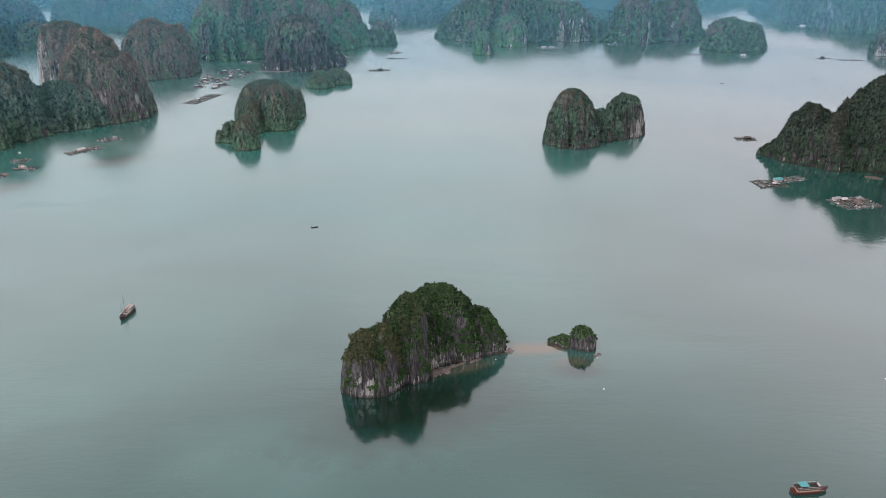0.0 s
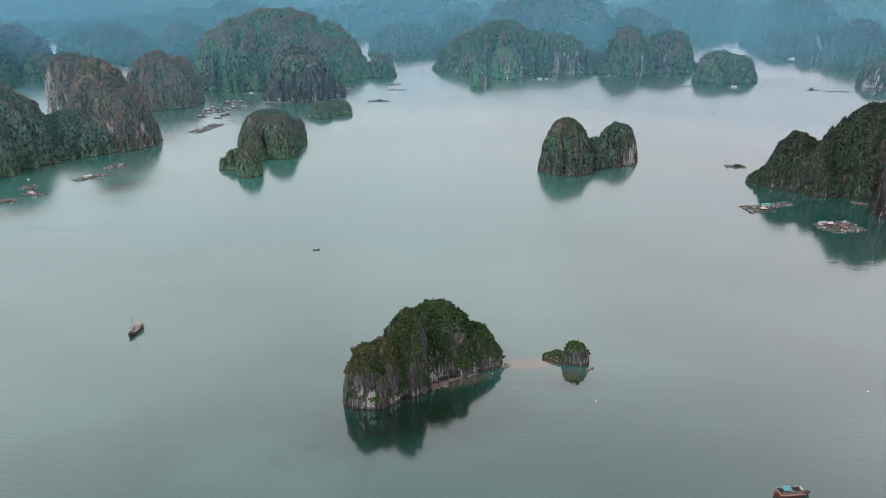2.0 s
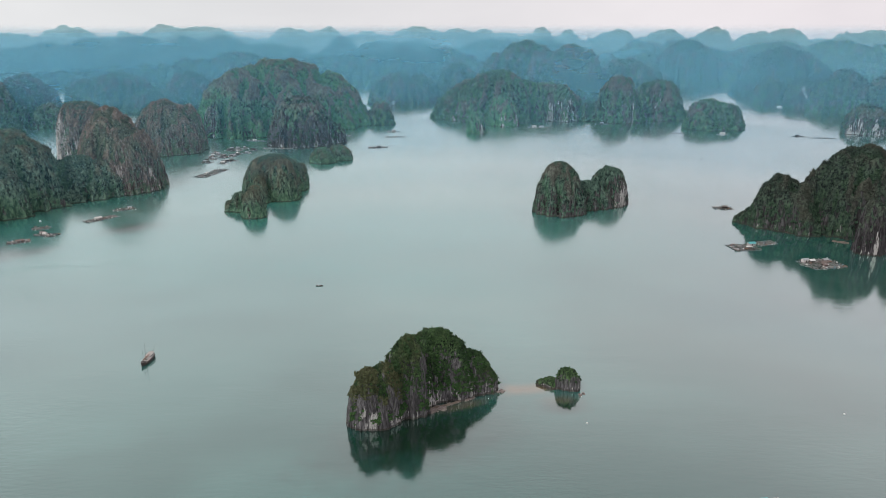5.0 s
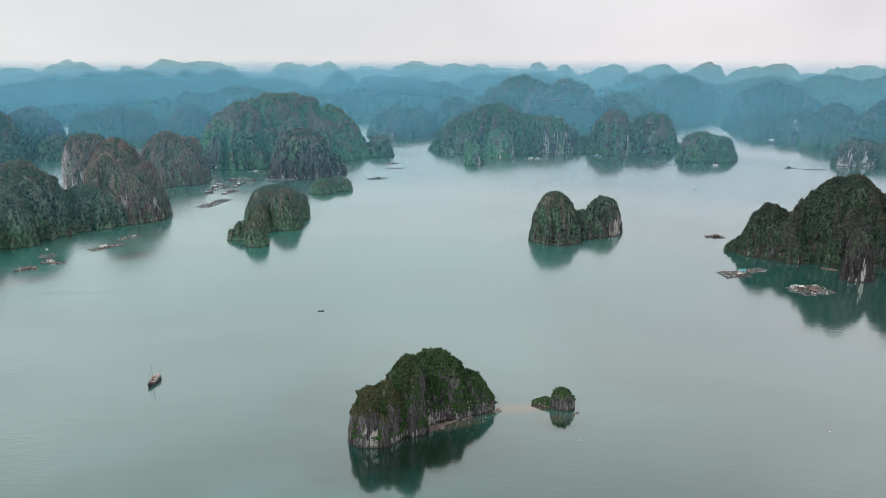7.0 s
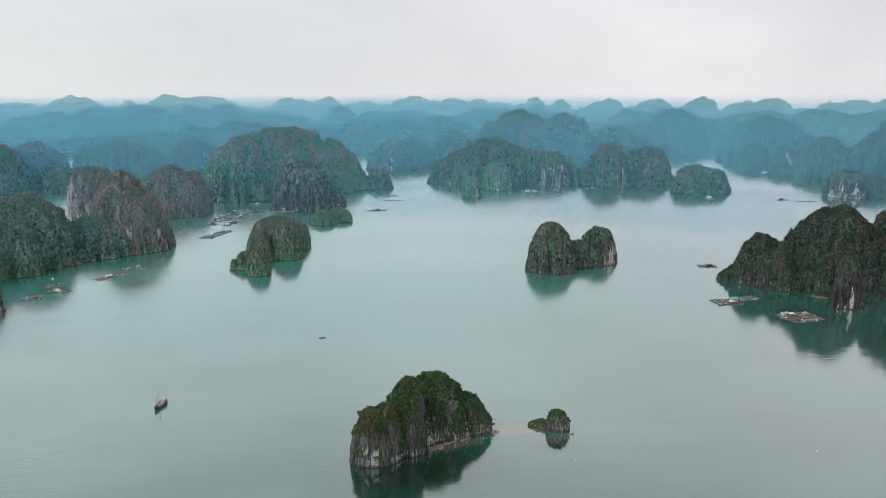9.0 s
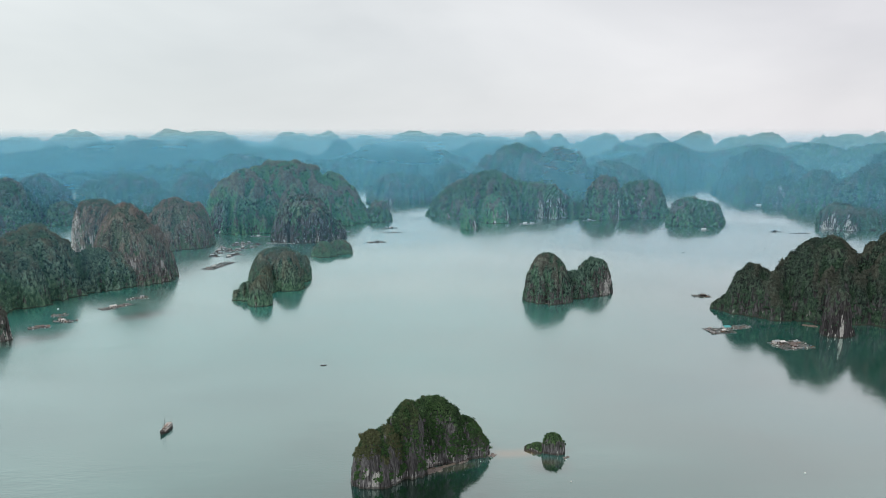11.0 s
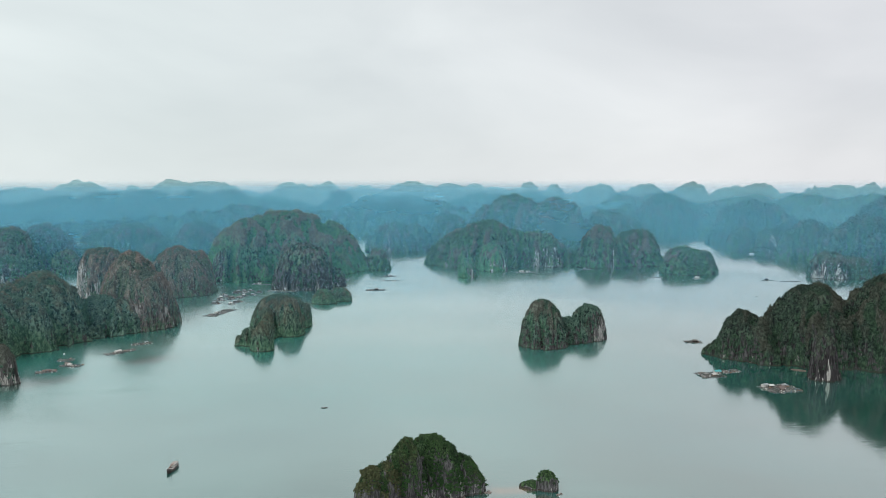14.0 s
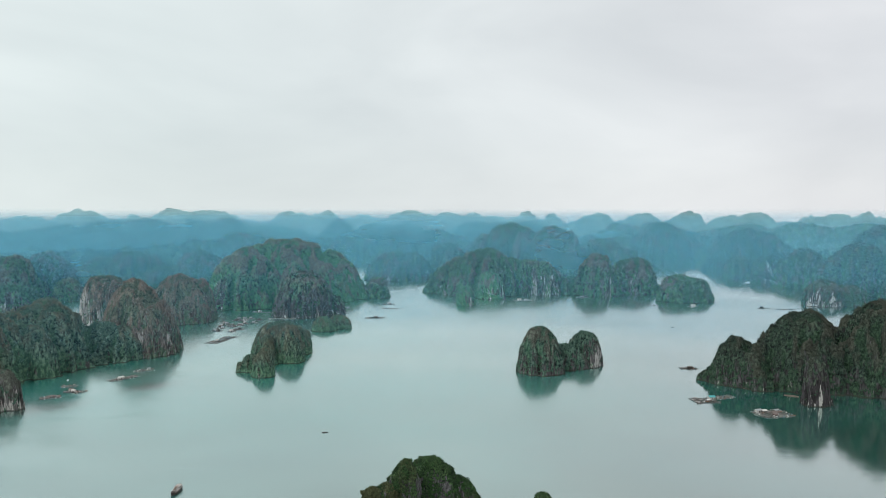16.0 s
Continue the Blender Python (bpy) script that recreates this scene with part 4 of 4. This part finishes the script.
SAND = sand()
beach("narrow strip of pale sand under the wooded cliff", 379.0, 726.0, -46, 20, 7.0)
beach("narrow strip of reddish sand under the wooded cliff", 415.0, 689.0, -30, 16, 7.0)
beach("narrow reddish beach at the cliff's foot", 4.0, 350.5, 30, 36, 1.7)


# ---- floating fish farms ----
def shared(name, bm, material):
    me = bpy.data.meshes.new(name)
    bm.to_mesh(me)
    bm.free()
    me.materials.append(material)
    return me


BARREL_MESH = shared("float", rod(bmesh.new(), (-0.6, 0, 0), (0.6, 0, 0), 0.38, sides=8), BARREL)
FOAM_MESH = shared("float", rod(bmesh.new(), (-0.6, 0, 0), (0.6, 0, 0), 0.38, sides=8), FOAM)


def bit(name, mesh, parent, m, label=""):
    ob = new(name, mesh)
    ob.parent = parent
    ob.matrix_basis = m
    return tagged(ob, label)


def hut(parent, x, y, turn, w, d, h, wall, roof, label=""):
    """A cabin on a raft: walls with a door and a window, and a ridged roof with eaves."""
    base = part("hut", box(bmesh.new(), -w / 2, w / 2, -d / 2, d / 2, 0.45, 0.45 + h, 0.04), wall, parent, label)
    base.matrix_basis = pose(x, y, 0, 0, 0, turn)
    e, t = 0.5, 0.12
    bm = bmesh.new()
    z0, z1 = 0.45 + h - 0.05, 0.45 + h + d * 0.24
    for s in (-1, 1):
        rows = [(-w / 2 - e, s * (d / 2 + e), z0 - 0.2), (w / 2 + e, s * (d / 2 + e), z0 - 0.2), (w / 2 + e, 0, z1), (-w / 2 - e, 0, z1)]
        lo = [bm.verts.new(p) for p in rows]
        hi = [bm.verts.new((p[0], p[1], p[2] + t)) for p in rows]
        bm.faces.new(hi), bm.faces.new(lo[::-1])
        for i in range(4):
            bm.faces.new((lo[i], lo[(i + 1) % 4], hi[(i + 1) % 4], hi[i]))
    bmesh.ops.recalc_face_normals(bm, faces=bm.faces)
    part("roof", bm, roof, base)
    part("door", box(bmesh.new(), -0.45, 0.45, -d / 2 - 0.05, -d / 2 + 0.02, 0.5, 0.45 + min(h - 0.2, 1.9)), WOOD_DARK, base)
    part("window", box(bmesh.new(), w * 0.22, w * 0.42, -d / 2 - 0.05, -d / 2 + 0.02, 1.2, 1.9), GLASSY, base)
    return base


CRATES = [shared("crate", box(bmesh.new(), -w / 2, w / 2, -d / 2, d / 2, 0, h, 0.05), m) for w, d, h, m in
          [(1.6, 1.1, 0.8, WHITE), (2.6, 1.4, 0.5, RUST), (1.2, 1.2, 1.1, WOOD), (2.2, 0.8, 0.6, TIN), (1.0, 0.9, 0.9, BARREL), (3.0, 1.6, 0.3, CANVAS), (1.4, 1.0, 0.7, WOOD_DARK)]]


def fish_raft(label, x, y, turn, nx, ny, cell, huts=(), seed=0, wood=WOOD, group="floating fish farms"):
    """A raft of crossing beams on floats, with a net hung in each square."""
    r = np.random.default_rng(seed + 100)
    root = tagged(new("fish_raft"), label, "raft", group)
    root.matrix_basis = pose(x, y, 0, 0, 0, turn)
    lx, ly = nx * cell, ny * cell
    along = shared("beam", box(bmesh.new(), -lx / 2 - 0.6, lx / 2 + 0.6, -0.32, 0.32, 0.22, 0.42), wood)
    across = shared("beam", box(bmesh.new(), -0.32, 0.32, -ly / 2 - 0.6, ly / 2 + 0.6, 0.43, 0.60), wood)
    web = shared("net", box(bmesh.new(), -cell / 2 + 0.36, cell / 2 - 0.36, -cell / 2 + 0.36, cell / 2 - 0.36, -0.3, 0.06), NET)
    lid = shared("plank_cover", box(bmesh.new(), -cell / 2 + 0.2, cell / 2 - 0.2, -cell / 2 + 0.2, cell / 2 - 0.2, 0.61, 0.72), DECK)
    for j in range(ny + 1):
        bit("beam", along, root, pose(r.normal() * 0.9, j * cell - ly / 2 + r.normal() * 0.25, 0, 0, 0, r.normal() * 1.2))
    for i in range(nx + 1):
        bit("beam", across, root, pose(i * cell - lx / 2 + r.normal() * 0.3, r.normal() * 0.9, 0, 0, 0, r.normal() * 2.0))
    for i in range(nx):
        for j in range(ny):
            cx, cy = (i + 0.5) * cell - lx / 2, (j + 0.5) * cell - ly / 2
            roll = r.random()
            if roll < 0.30:
                bit("net", web, root, pose(cx, cy, 0))
            elif roll < 0.52:
                bit("plank_cover", lid, root, pose(cx, cy, 0))
    for i in range(nx + 1):
        for s in (-1, 1):
            bit("float", FOAM_MESH if r.random() < 0.3 else BARREL_MESH, root, pose(i * cell - lx / 2 + r.normal() * 0.3, s * (ly / 2 + 0.5), 0.12))
    # crates, bins and heaps of net left on the beams
    for k in range(int(nx * ny * (0.9 if y < 900 else 0.5))):
        gx, gy = r.integers(0, nx + 1), r.integers(0, ny + 1)
        bit("crate", CRATES[r.integers(0, len(CRATES))], root, pose(gx * cell - lx / 2 + r.normal() * 0.5, gy * cell - ly / 2 + r.normal() * 0.5, 0.60, 0, 0, r.uniform(0, 180)))
    for hx, hy, w, d, h, wall, roof in huts:
        hut(root, hx * lx / 2, hy * ly / 2, 0, w, d, h, wall, roof)
    return root


fish_raft("square fish raft of dark beams with a teal-roofed hut", 306.2, 670.6, 8, 6, 5, 4.2, [(0.92, 0.5, 7, 5, 2.6, WHITE, TEAL), (0.3, -0.2, 4, 3, 1.3, WOOD, WHITE)], 1)
fish_raft("narrow fish raft of bleached planks", 334.9, 685.1, 22, 6, 3, 3.6, (), 2, DECK)
fish_raft("wide cluttered fish raft with grey-roofed huts and rusty boards", 359.3, 616.6, 14, 8, 6, 4.2, [(-0.65, 0.7, 6, 4, 2.6, WHITE, TIN), (-0.35, 0.5, 5, 4, 2.3, WOOD, WHITE), (0.25, 0.15, 7, 5, 0.9, RUST, RUST), (0.6, 0.55, 5, 3.5, 1.6, RUST, TIN), (-0.1, -0.5, 4, 3, 1.5, WOOD_RED, RUST)], 3, DECK)
fish_raft("small dark fish raft with a low hut in open water", 345.5, 836.5, -6, 5, 3, 4.2, [(0.2, 0, 6, 4, 2.2, WOOD_DARK, WOOD)], 4, WOOD)
fish_raft("fish raft with two white huts under the wooded ridge", -429.4, 719.2, -12, 6, 3, 3.8, [(-0.5, 0.3, 5, 3.6, 2.3, WHITE, RUST), (0.0, -0.3, 4, 3.4, 2.2, WHITE, WHITE)], 5, WOOD_DARK)
fish_raft("square fish raft of pale planks", -448.5, 745.8, 10, 4, 3, 4, (), 6, DECK)
fish_raft("fish raft of reddish planks with a low shed", -444.8, 692.4, 30, 5, 3, 4, [(0.2, 0.1, 6, 4, 1.2, RUST, RUST)], 7, DECK)
fish_raft("long fish raft with a white hut", -399.7, 786.3, 52, 9, 3, 4, [(-0.2, 0, 7, 4, 2.4, WHITE, WHITE)], 8, DECK)
fish_raft("short fish raft of dark beams", -391.8, 833.2, 30, 6, 3, 4, [(0.5, 0, 4, 3, 2.2, WHITE, TIN)], 9, WOOD)
fish_raft("long dark fish raft in three rows of cages", -352.1, 1060.1, 74, 14, 4, 4.8, [(-0.35, 0.2, 6, 4, 2.2, WHITE, WHITE)], 10, WOOD)
fish_raft("far fish raft with a low shed", -118.4, 1300.1, 4, 7, 3, 5, [(0.1, 0, 7, 4, 2.2, WOOD_DARK, WOOD)], 11, WOOD_DARK)
fish_raft("far fish raft with a grey hut", -102.7, 1503.0, 10, 5, 3, 5, [(0.0, 0, 7, 5, 3, WHITE, TIN)], 12, WOOD_DARK)
fish_raft("far line of fish cages", -96.2, 1430.3, 2, 7, 2, 5, (), 13, WOOD_DARK)
fish_raft("small far fish raft of pale boards", -200.2, 1447.7, -15, 5, 3, 5, [(0.2, 0, 5, 4, 2.2, WHITE, TIN)], 14, DECK)
fish_raft("far whitish fish raft with low sheds", 208.4, 1570.8, 2, 8, 3, 5, [(-0.4, 0, 9, 5, 2.6, WHITE, WHITE), (0.4, 0, 9, 5, 2.2, WHITE, TIN)], 15, DECK)
fish_raft("far dark fish raft beside an islet", 485.3, 1479.0, 0, 6, 2, 5, (), 16, WOOD_DARK)
fish_raft("far raft with a white shed before the islet", 572.3, 1459.5, -4, 4, 2, 5, [(0, 0, 9, 5, 3, WHITE, WHITE)], 17, WOOD)
fish_raft("far fish raft with a dark shed", 715.4, 1430.8, 8, 5, 2, 5, [(-0.3, 0, 6, 4, 2.6, WOOD_DARK, WOOD_DARK)], 18, WOOD_DARK)
fish_raft("far line of fish cages in the open", 755.1, 1411.1, -6, 8, 2, 5, (), 19, WOOD_DARK)
fish_raft("far floating village row of pale huts", 915.3, 1949.3, 0, 8, 2, 6, [(-0.5, 0, 12, 6, 3, WHITE, WHITE), (0.4, 0, 12, 6, 3, WHITE, TIN)], 20, DECK)
fish_raft("far fish raft at the cliff's foot", 359.2, 1623.8, 0, 6, 2, 5, [(0, 0, 7, 5, 2.4, WOOD, TIN)], 21, WOOD)
fish_raft("line of pale floats below the round hill", -359.2, 1380.3, -14, 8, 2, 5, [(-0.3, 0, 6, 4, 2.2, WHITE, WHITE)], 22, DECK)
fish_raft("long pale raft below the fluted cliff", -299.6, 1289.9, -3, 12, 2, 4.5, (), 23, DECK)
roofs = [TIN, WOOD, WOOD_DARK, TIN, DECK, WHITE]
rv = np.random.default_rng(5)
for k in range(22):
    hx, hy = -370 + rv.normal() * 10, 1143 + (k % 11) * 14.5 + rv.uniform(-9, 9)
    fish_raft("floating village house on a small raft", hx + (k // 11) * 20 - 10, hy, rv.uniform(-40, 40), 4, 3, rv.uniform(2.8, 3.8), [(rv.uniform(-0.3, 0.3), 0.1, rv.uniform(4, 6.5), 4.2, 2.4, (WOOD, WOOD, TIN, WHITE)[k % 4], roofs[k % 6])], 40 + k, (WOOD, DECK, WOOD_DARK)[k % 3], "floating village")



# ---- boats ----
def hull(length, beam, depth, sheer, stern=0.75, n=14):
    """A planked hull: raked bow, rounded bilge, rising sheer and a flat transom."""
    bm = bmesh.new()
    rings = []
    for i in range(n + 1):
        u = i / n
        x = (u - 0.5) * length
        w = beam / 2 * (stern + (1 - stern) * min(1, u * 3)) * (1 - max(0, (u - 0.55) / 0.45) ** 2.2)
        top = depth * 0.55 + sheer * (2 * u - 0.9) ** 2
        keel = -depth * 0.45 * (1 - max(0, (u - 0.8) / 0.2) ** 2)
        row = []
        for k in range(9):
            a = math.pi * k / 8
            row.append(bm.verts.new((x + (0.06 * length * max(0, u - 0.8) * 5 * (1 - abs(math.sin(a)))), -max(w, 0.04) * math.copysign(abs(math.cos(a)) ** 0.55, math.cos(a)), top + (keel - top) * math.sin(a) ** 0.8)))
        rings.append(row)
    for a, b in zip(rings, rings[1:]):
        for k in range(8):
            bm.faces.new((a[k], a[k + 1], b[k + 1], b[k]))
    bm.faces.new(rings[0])
    bm.faces.new(rings[-1][::-1])
    for a, b in zip(rings, rings[1:]):
        bm.faces.new((a[8], a[0], b[0], b[8]))
    bmesh.ops.recalc_face_normals(bm, faces=bm.faces)
    return bm


def tour_boat(x, y, turn):
    root = tagged(new("tour_boat"), "wooden tour boat with an orange and white cabin and teal canopy", "boat")
    root.matrix_basis = pose(x, y, 0, 0, 0, turn) @ Matrix.Scale(0.88, 4)
    part("hull", hull(17.5, 4.6, 2.6, 0.7), WOOD_RED, root, "red-brown painted hull")
    part("deck", box(bmesh.new(), -8.2, 6.8, -1.9, 1.9, 1.5, 1.62), DECK, root)
    cabin = part("cabin", box(bmesh.new(), -7.0, 5.0, -1.8, 1.8, 1.62, 3.5, 0.06), ORANGE, root, "orange and cream cabin walls")
    pane = shared("window", box(bmesh.new(), -0.42, 0.42, -0.03, 0.03, 0, 0.8), GLASSY)
    frame_mesh = shared("window_frame", box(bmesh.new(), -0.55, 0.55, -0.02, 0.02, -0.12, 0.92), WHITE)
    for s in (-1, 1):
        for i in range(9):
            bit("window_frame", frame_mesh, cabin, pose(-6.3 + i * 1.32, s * 1.83, 2.35))
            bit("window", pane, cabin, pose(-6.3 + i * 1.32, s * 1.85, 2.35))
    part("roof_deck", box(bmesh.new(), -7.4, 5.4, -2.05, 2.05, 3.5, 3.66, 0.05), WOOD_DARK, root, "dark roof deck")
    for s in (-1, 1):
        part("rail", box(bmesh.new(), -7.2, 5.2, s * 1.98 - 0.04, s * 1.98 + 0.04, 4.25, 4.33), WHITE, root)
        for i in range(8):
            part("rail_post", rod(bmesh.new(), (-7.1 + i * 1.75, s * 1.98, 3.66), (-7.1 + i * 1.75, s * 1.98, 4.3), 0.04), WHITE, root)
    canopy = part("canopy", box(bmesh.new(), -5.6, -1.2, -1.9, 1.9, 4.9, 5.02, 0.05), TEAL, root, "faded teal canopy")
    for px in (-5.4, -1.4):
        for s in (-1, 1):
            part("canopy_post", rod(bmesh.new(), (px, s * 1.75, 3.66), (px, s * 1.75, 4.9), 0.05), WHITE, canopy)
    for i in range(5):
        part("bench", box(bmesh.new(), 0.9 + i * 0.85, 1.3 + i * 0.85, -1.5, 1.5, 3.66, 4.1), WOOD_DARK, root)
    part("wheelhouse", box(bmesh.new(), 4.0, 5.0, -1.2, 1.2, 3.68, 4.3, 0.05), WHITE, root)
    part("mast", rod(bmesh.new(), (2.4, 0, 3.66), (2.9, 0, 8.6), 0.09, 0.04), WOOD_DARK, root)
    part("stern_mast", rod(bmesh.new(), (-7.6, 0, 1.6), (-7.9, 0, 6.4), 0.08, 0.04), WOOD_DARK, root)
    part("bow_post", rod(bmesh.new(), (7.6, 0, 1.6), (9.2, 0, 3.1), 0.16, 0.1), WOOD_RED, root)


def junk_boat(x, y, turn):
    root = tagged(new("junk_boat"), "small dark wooden sailing junk at anchor with bare masts", "boat")
    root.matrix_basis = pose(x, y, 0, 0, 0, turn) @ Matrix.Scale(1.2, 4)
    part("hull", hull(13.5, 4.0, 2.4, 0.9), WOOD_DARK, root)
    part("rubbing_strake", box(bmesh.new(), -6.4, 3.6, -1.96, 1.96, 1.28, 1.42, 0.03), RUST, root)
    part("deck", box(bmesh.new(), -6.3, 4.6, -1.7, 1.7, 1.42, 1.5), PINK, root)
    for s in (-1, 1):
        part("rail", box(bmesh.new(), -6.2, 4.2, s * 1.74 - 0.05, s * 1.74 + 0.05, 2.0, 2.1), WHITE, root)
        for i in range(6):
            part("rail_post", rod(bmesh.new(), (-6.0 + i * 2.0, s * 1.74, 1.4), (-6.0 + i * 2.0, s * 1.74, 2.05), 0.05), WHITE, root)
    cabin = part("cabin", box(bmesh.new(), -6.0, -0.4, -1.45, 1.45, 1.5, 3.0, 0.06), WHITE, root, "pale cabin")
    part("cabin_roof", box(bmesh.new(), -6.4, 0.0, -1.7, 1.7, 3.0, 3.14, 0.05), PINK, cabin, "bleached pinkish roof")
    for s in (-1, 1):
        for i in range(4):
            part("window", box(bmesh.new(), -5.4 + i * 1.3, -4.7 + i * 1.3, s * 1.47 - 0.02, s * 1.47 + 0.02, 2.05, 2.65), GLASSY, cabin)
    for i, (mx, h, r) in enumerate(((1.2, 10.5, 0.13), (4.4, 7.2, 0.1))):
        mast = part("mast", rod(bmesh.new(), (mx, 0, 1.4), (mx - 0.4, 0, 1.4 + h), r, 0.05), WOOD_DARK, root)
        part("furled_sail", rod(bmesh.new(), (mx - 0.3, 0.1, 2.9), (mx - 3.4, 0.5, 3.7), 0.26, 0.16, 8), CANVAS, mast)
    part("stern_spar", rod(bmesh.new(), (-5.6, 0.4, 2.9), (-9.2, 1.2, 6.2), 0.09, 0.05), WOOD, root)
    part("hatch", box(bmesh.new(), 0.3, 1.0, -0.8, 0.8, 1.5, 1.9, 0.04), WOOD, root)
    part("tiller", rod(bmesh.new(), (-6.2, 0, 1.7), (-7.6, 0, 2.3), 0.07), WOOD, root)


def rowing_boat(label, x, y, turn, length=5.5):
    root = tagged(new("rowing_boat"), label, "boat", "small boats")
    root.matrix_basis = pose(x, y, 0, 0, 0, turn)
    s = length / 5.5
    part("hull", hull(5.5 * s, 1.6 * s, 0.9 * s, 0.25 * s), WOOD_DARK, root)
    part("deck", box(bmesh.new(), -2.3 * s, 1.5 * s, -0.55 * s, 0.55 * s, 0.38 * s, 0.46 * s), WOOD, root)
    part("hood", rod(bmesh.new(), (-1.6 * s, 0, 0.5 * s), (0.2 * s, 0, 0.5 * s), 0.62 * s, sides=10), TIN, root)
    for k in (-1, 1):
        part("oar", rod(bmesh.new(), (0.6 * s, k * 0.5 * s, 0.6 * s), (0.2 * s, k * 1.9 * s, 0.15 * s), 0.05), WOOD, root)


tour_boat(154.6, 250.0, 6)
junk_boat(-201.0, 408.0, 266)
rowing_boat("small dark covered boat on open water", -108.0, 557.0, 10, 5.5)
rowing_boat("small dark boat far out on the water", 435.6, 1178.9, 15, 6)
rowing_boat("tiny dark boat far out on the water", 596.7, 1215.6, -10, 4)
rowing_boat("tiny boat far out in the middle of the bay", -45.0, 1263.8, 5, 5)


def buoy(x, y, size=0.6):
    bm = bmesh.new()
    bmesh.ops.create_uvsphere(bm, u_segments=12, v_segments=8, radius=size)
    root = tagged(new("buoy"), "small white plastic mooring buoy", "buoy", "mooring buoys")
    root.location = (x, y, size * 0.3)
    part("ball", bm, FOAM, root)
    part("ring", rod(bmesh.new(), (0, 0, size * 0.9), (0, 0, size * 1.25), size * 0.2), WOOD_DARK, root)


for bx, by, bs in ((82.2, 326.7, 0.55), (235.0, 336.7, 0.6), (-465.6, 775.9, 1.3), (-488.7, 676.8, 0.9), (27.3, 355.7, 0.3), (84.5, 357.9, 0.4)):
    buoy(bx, by, bs)
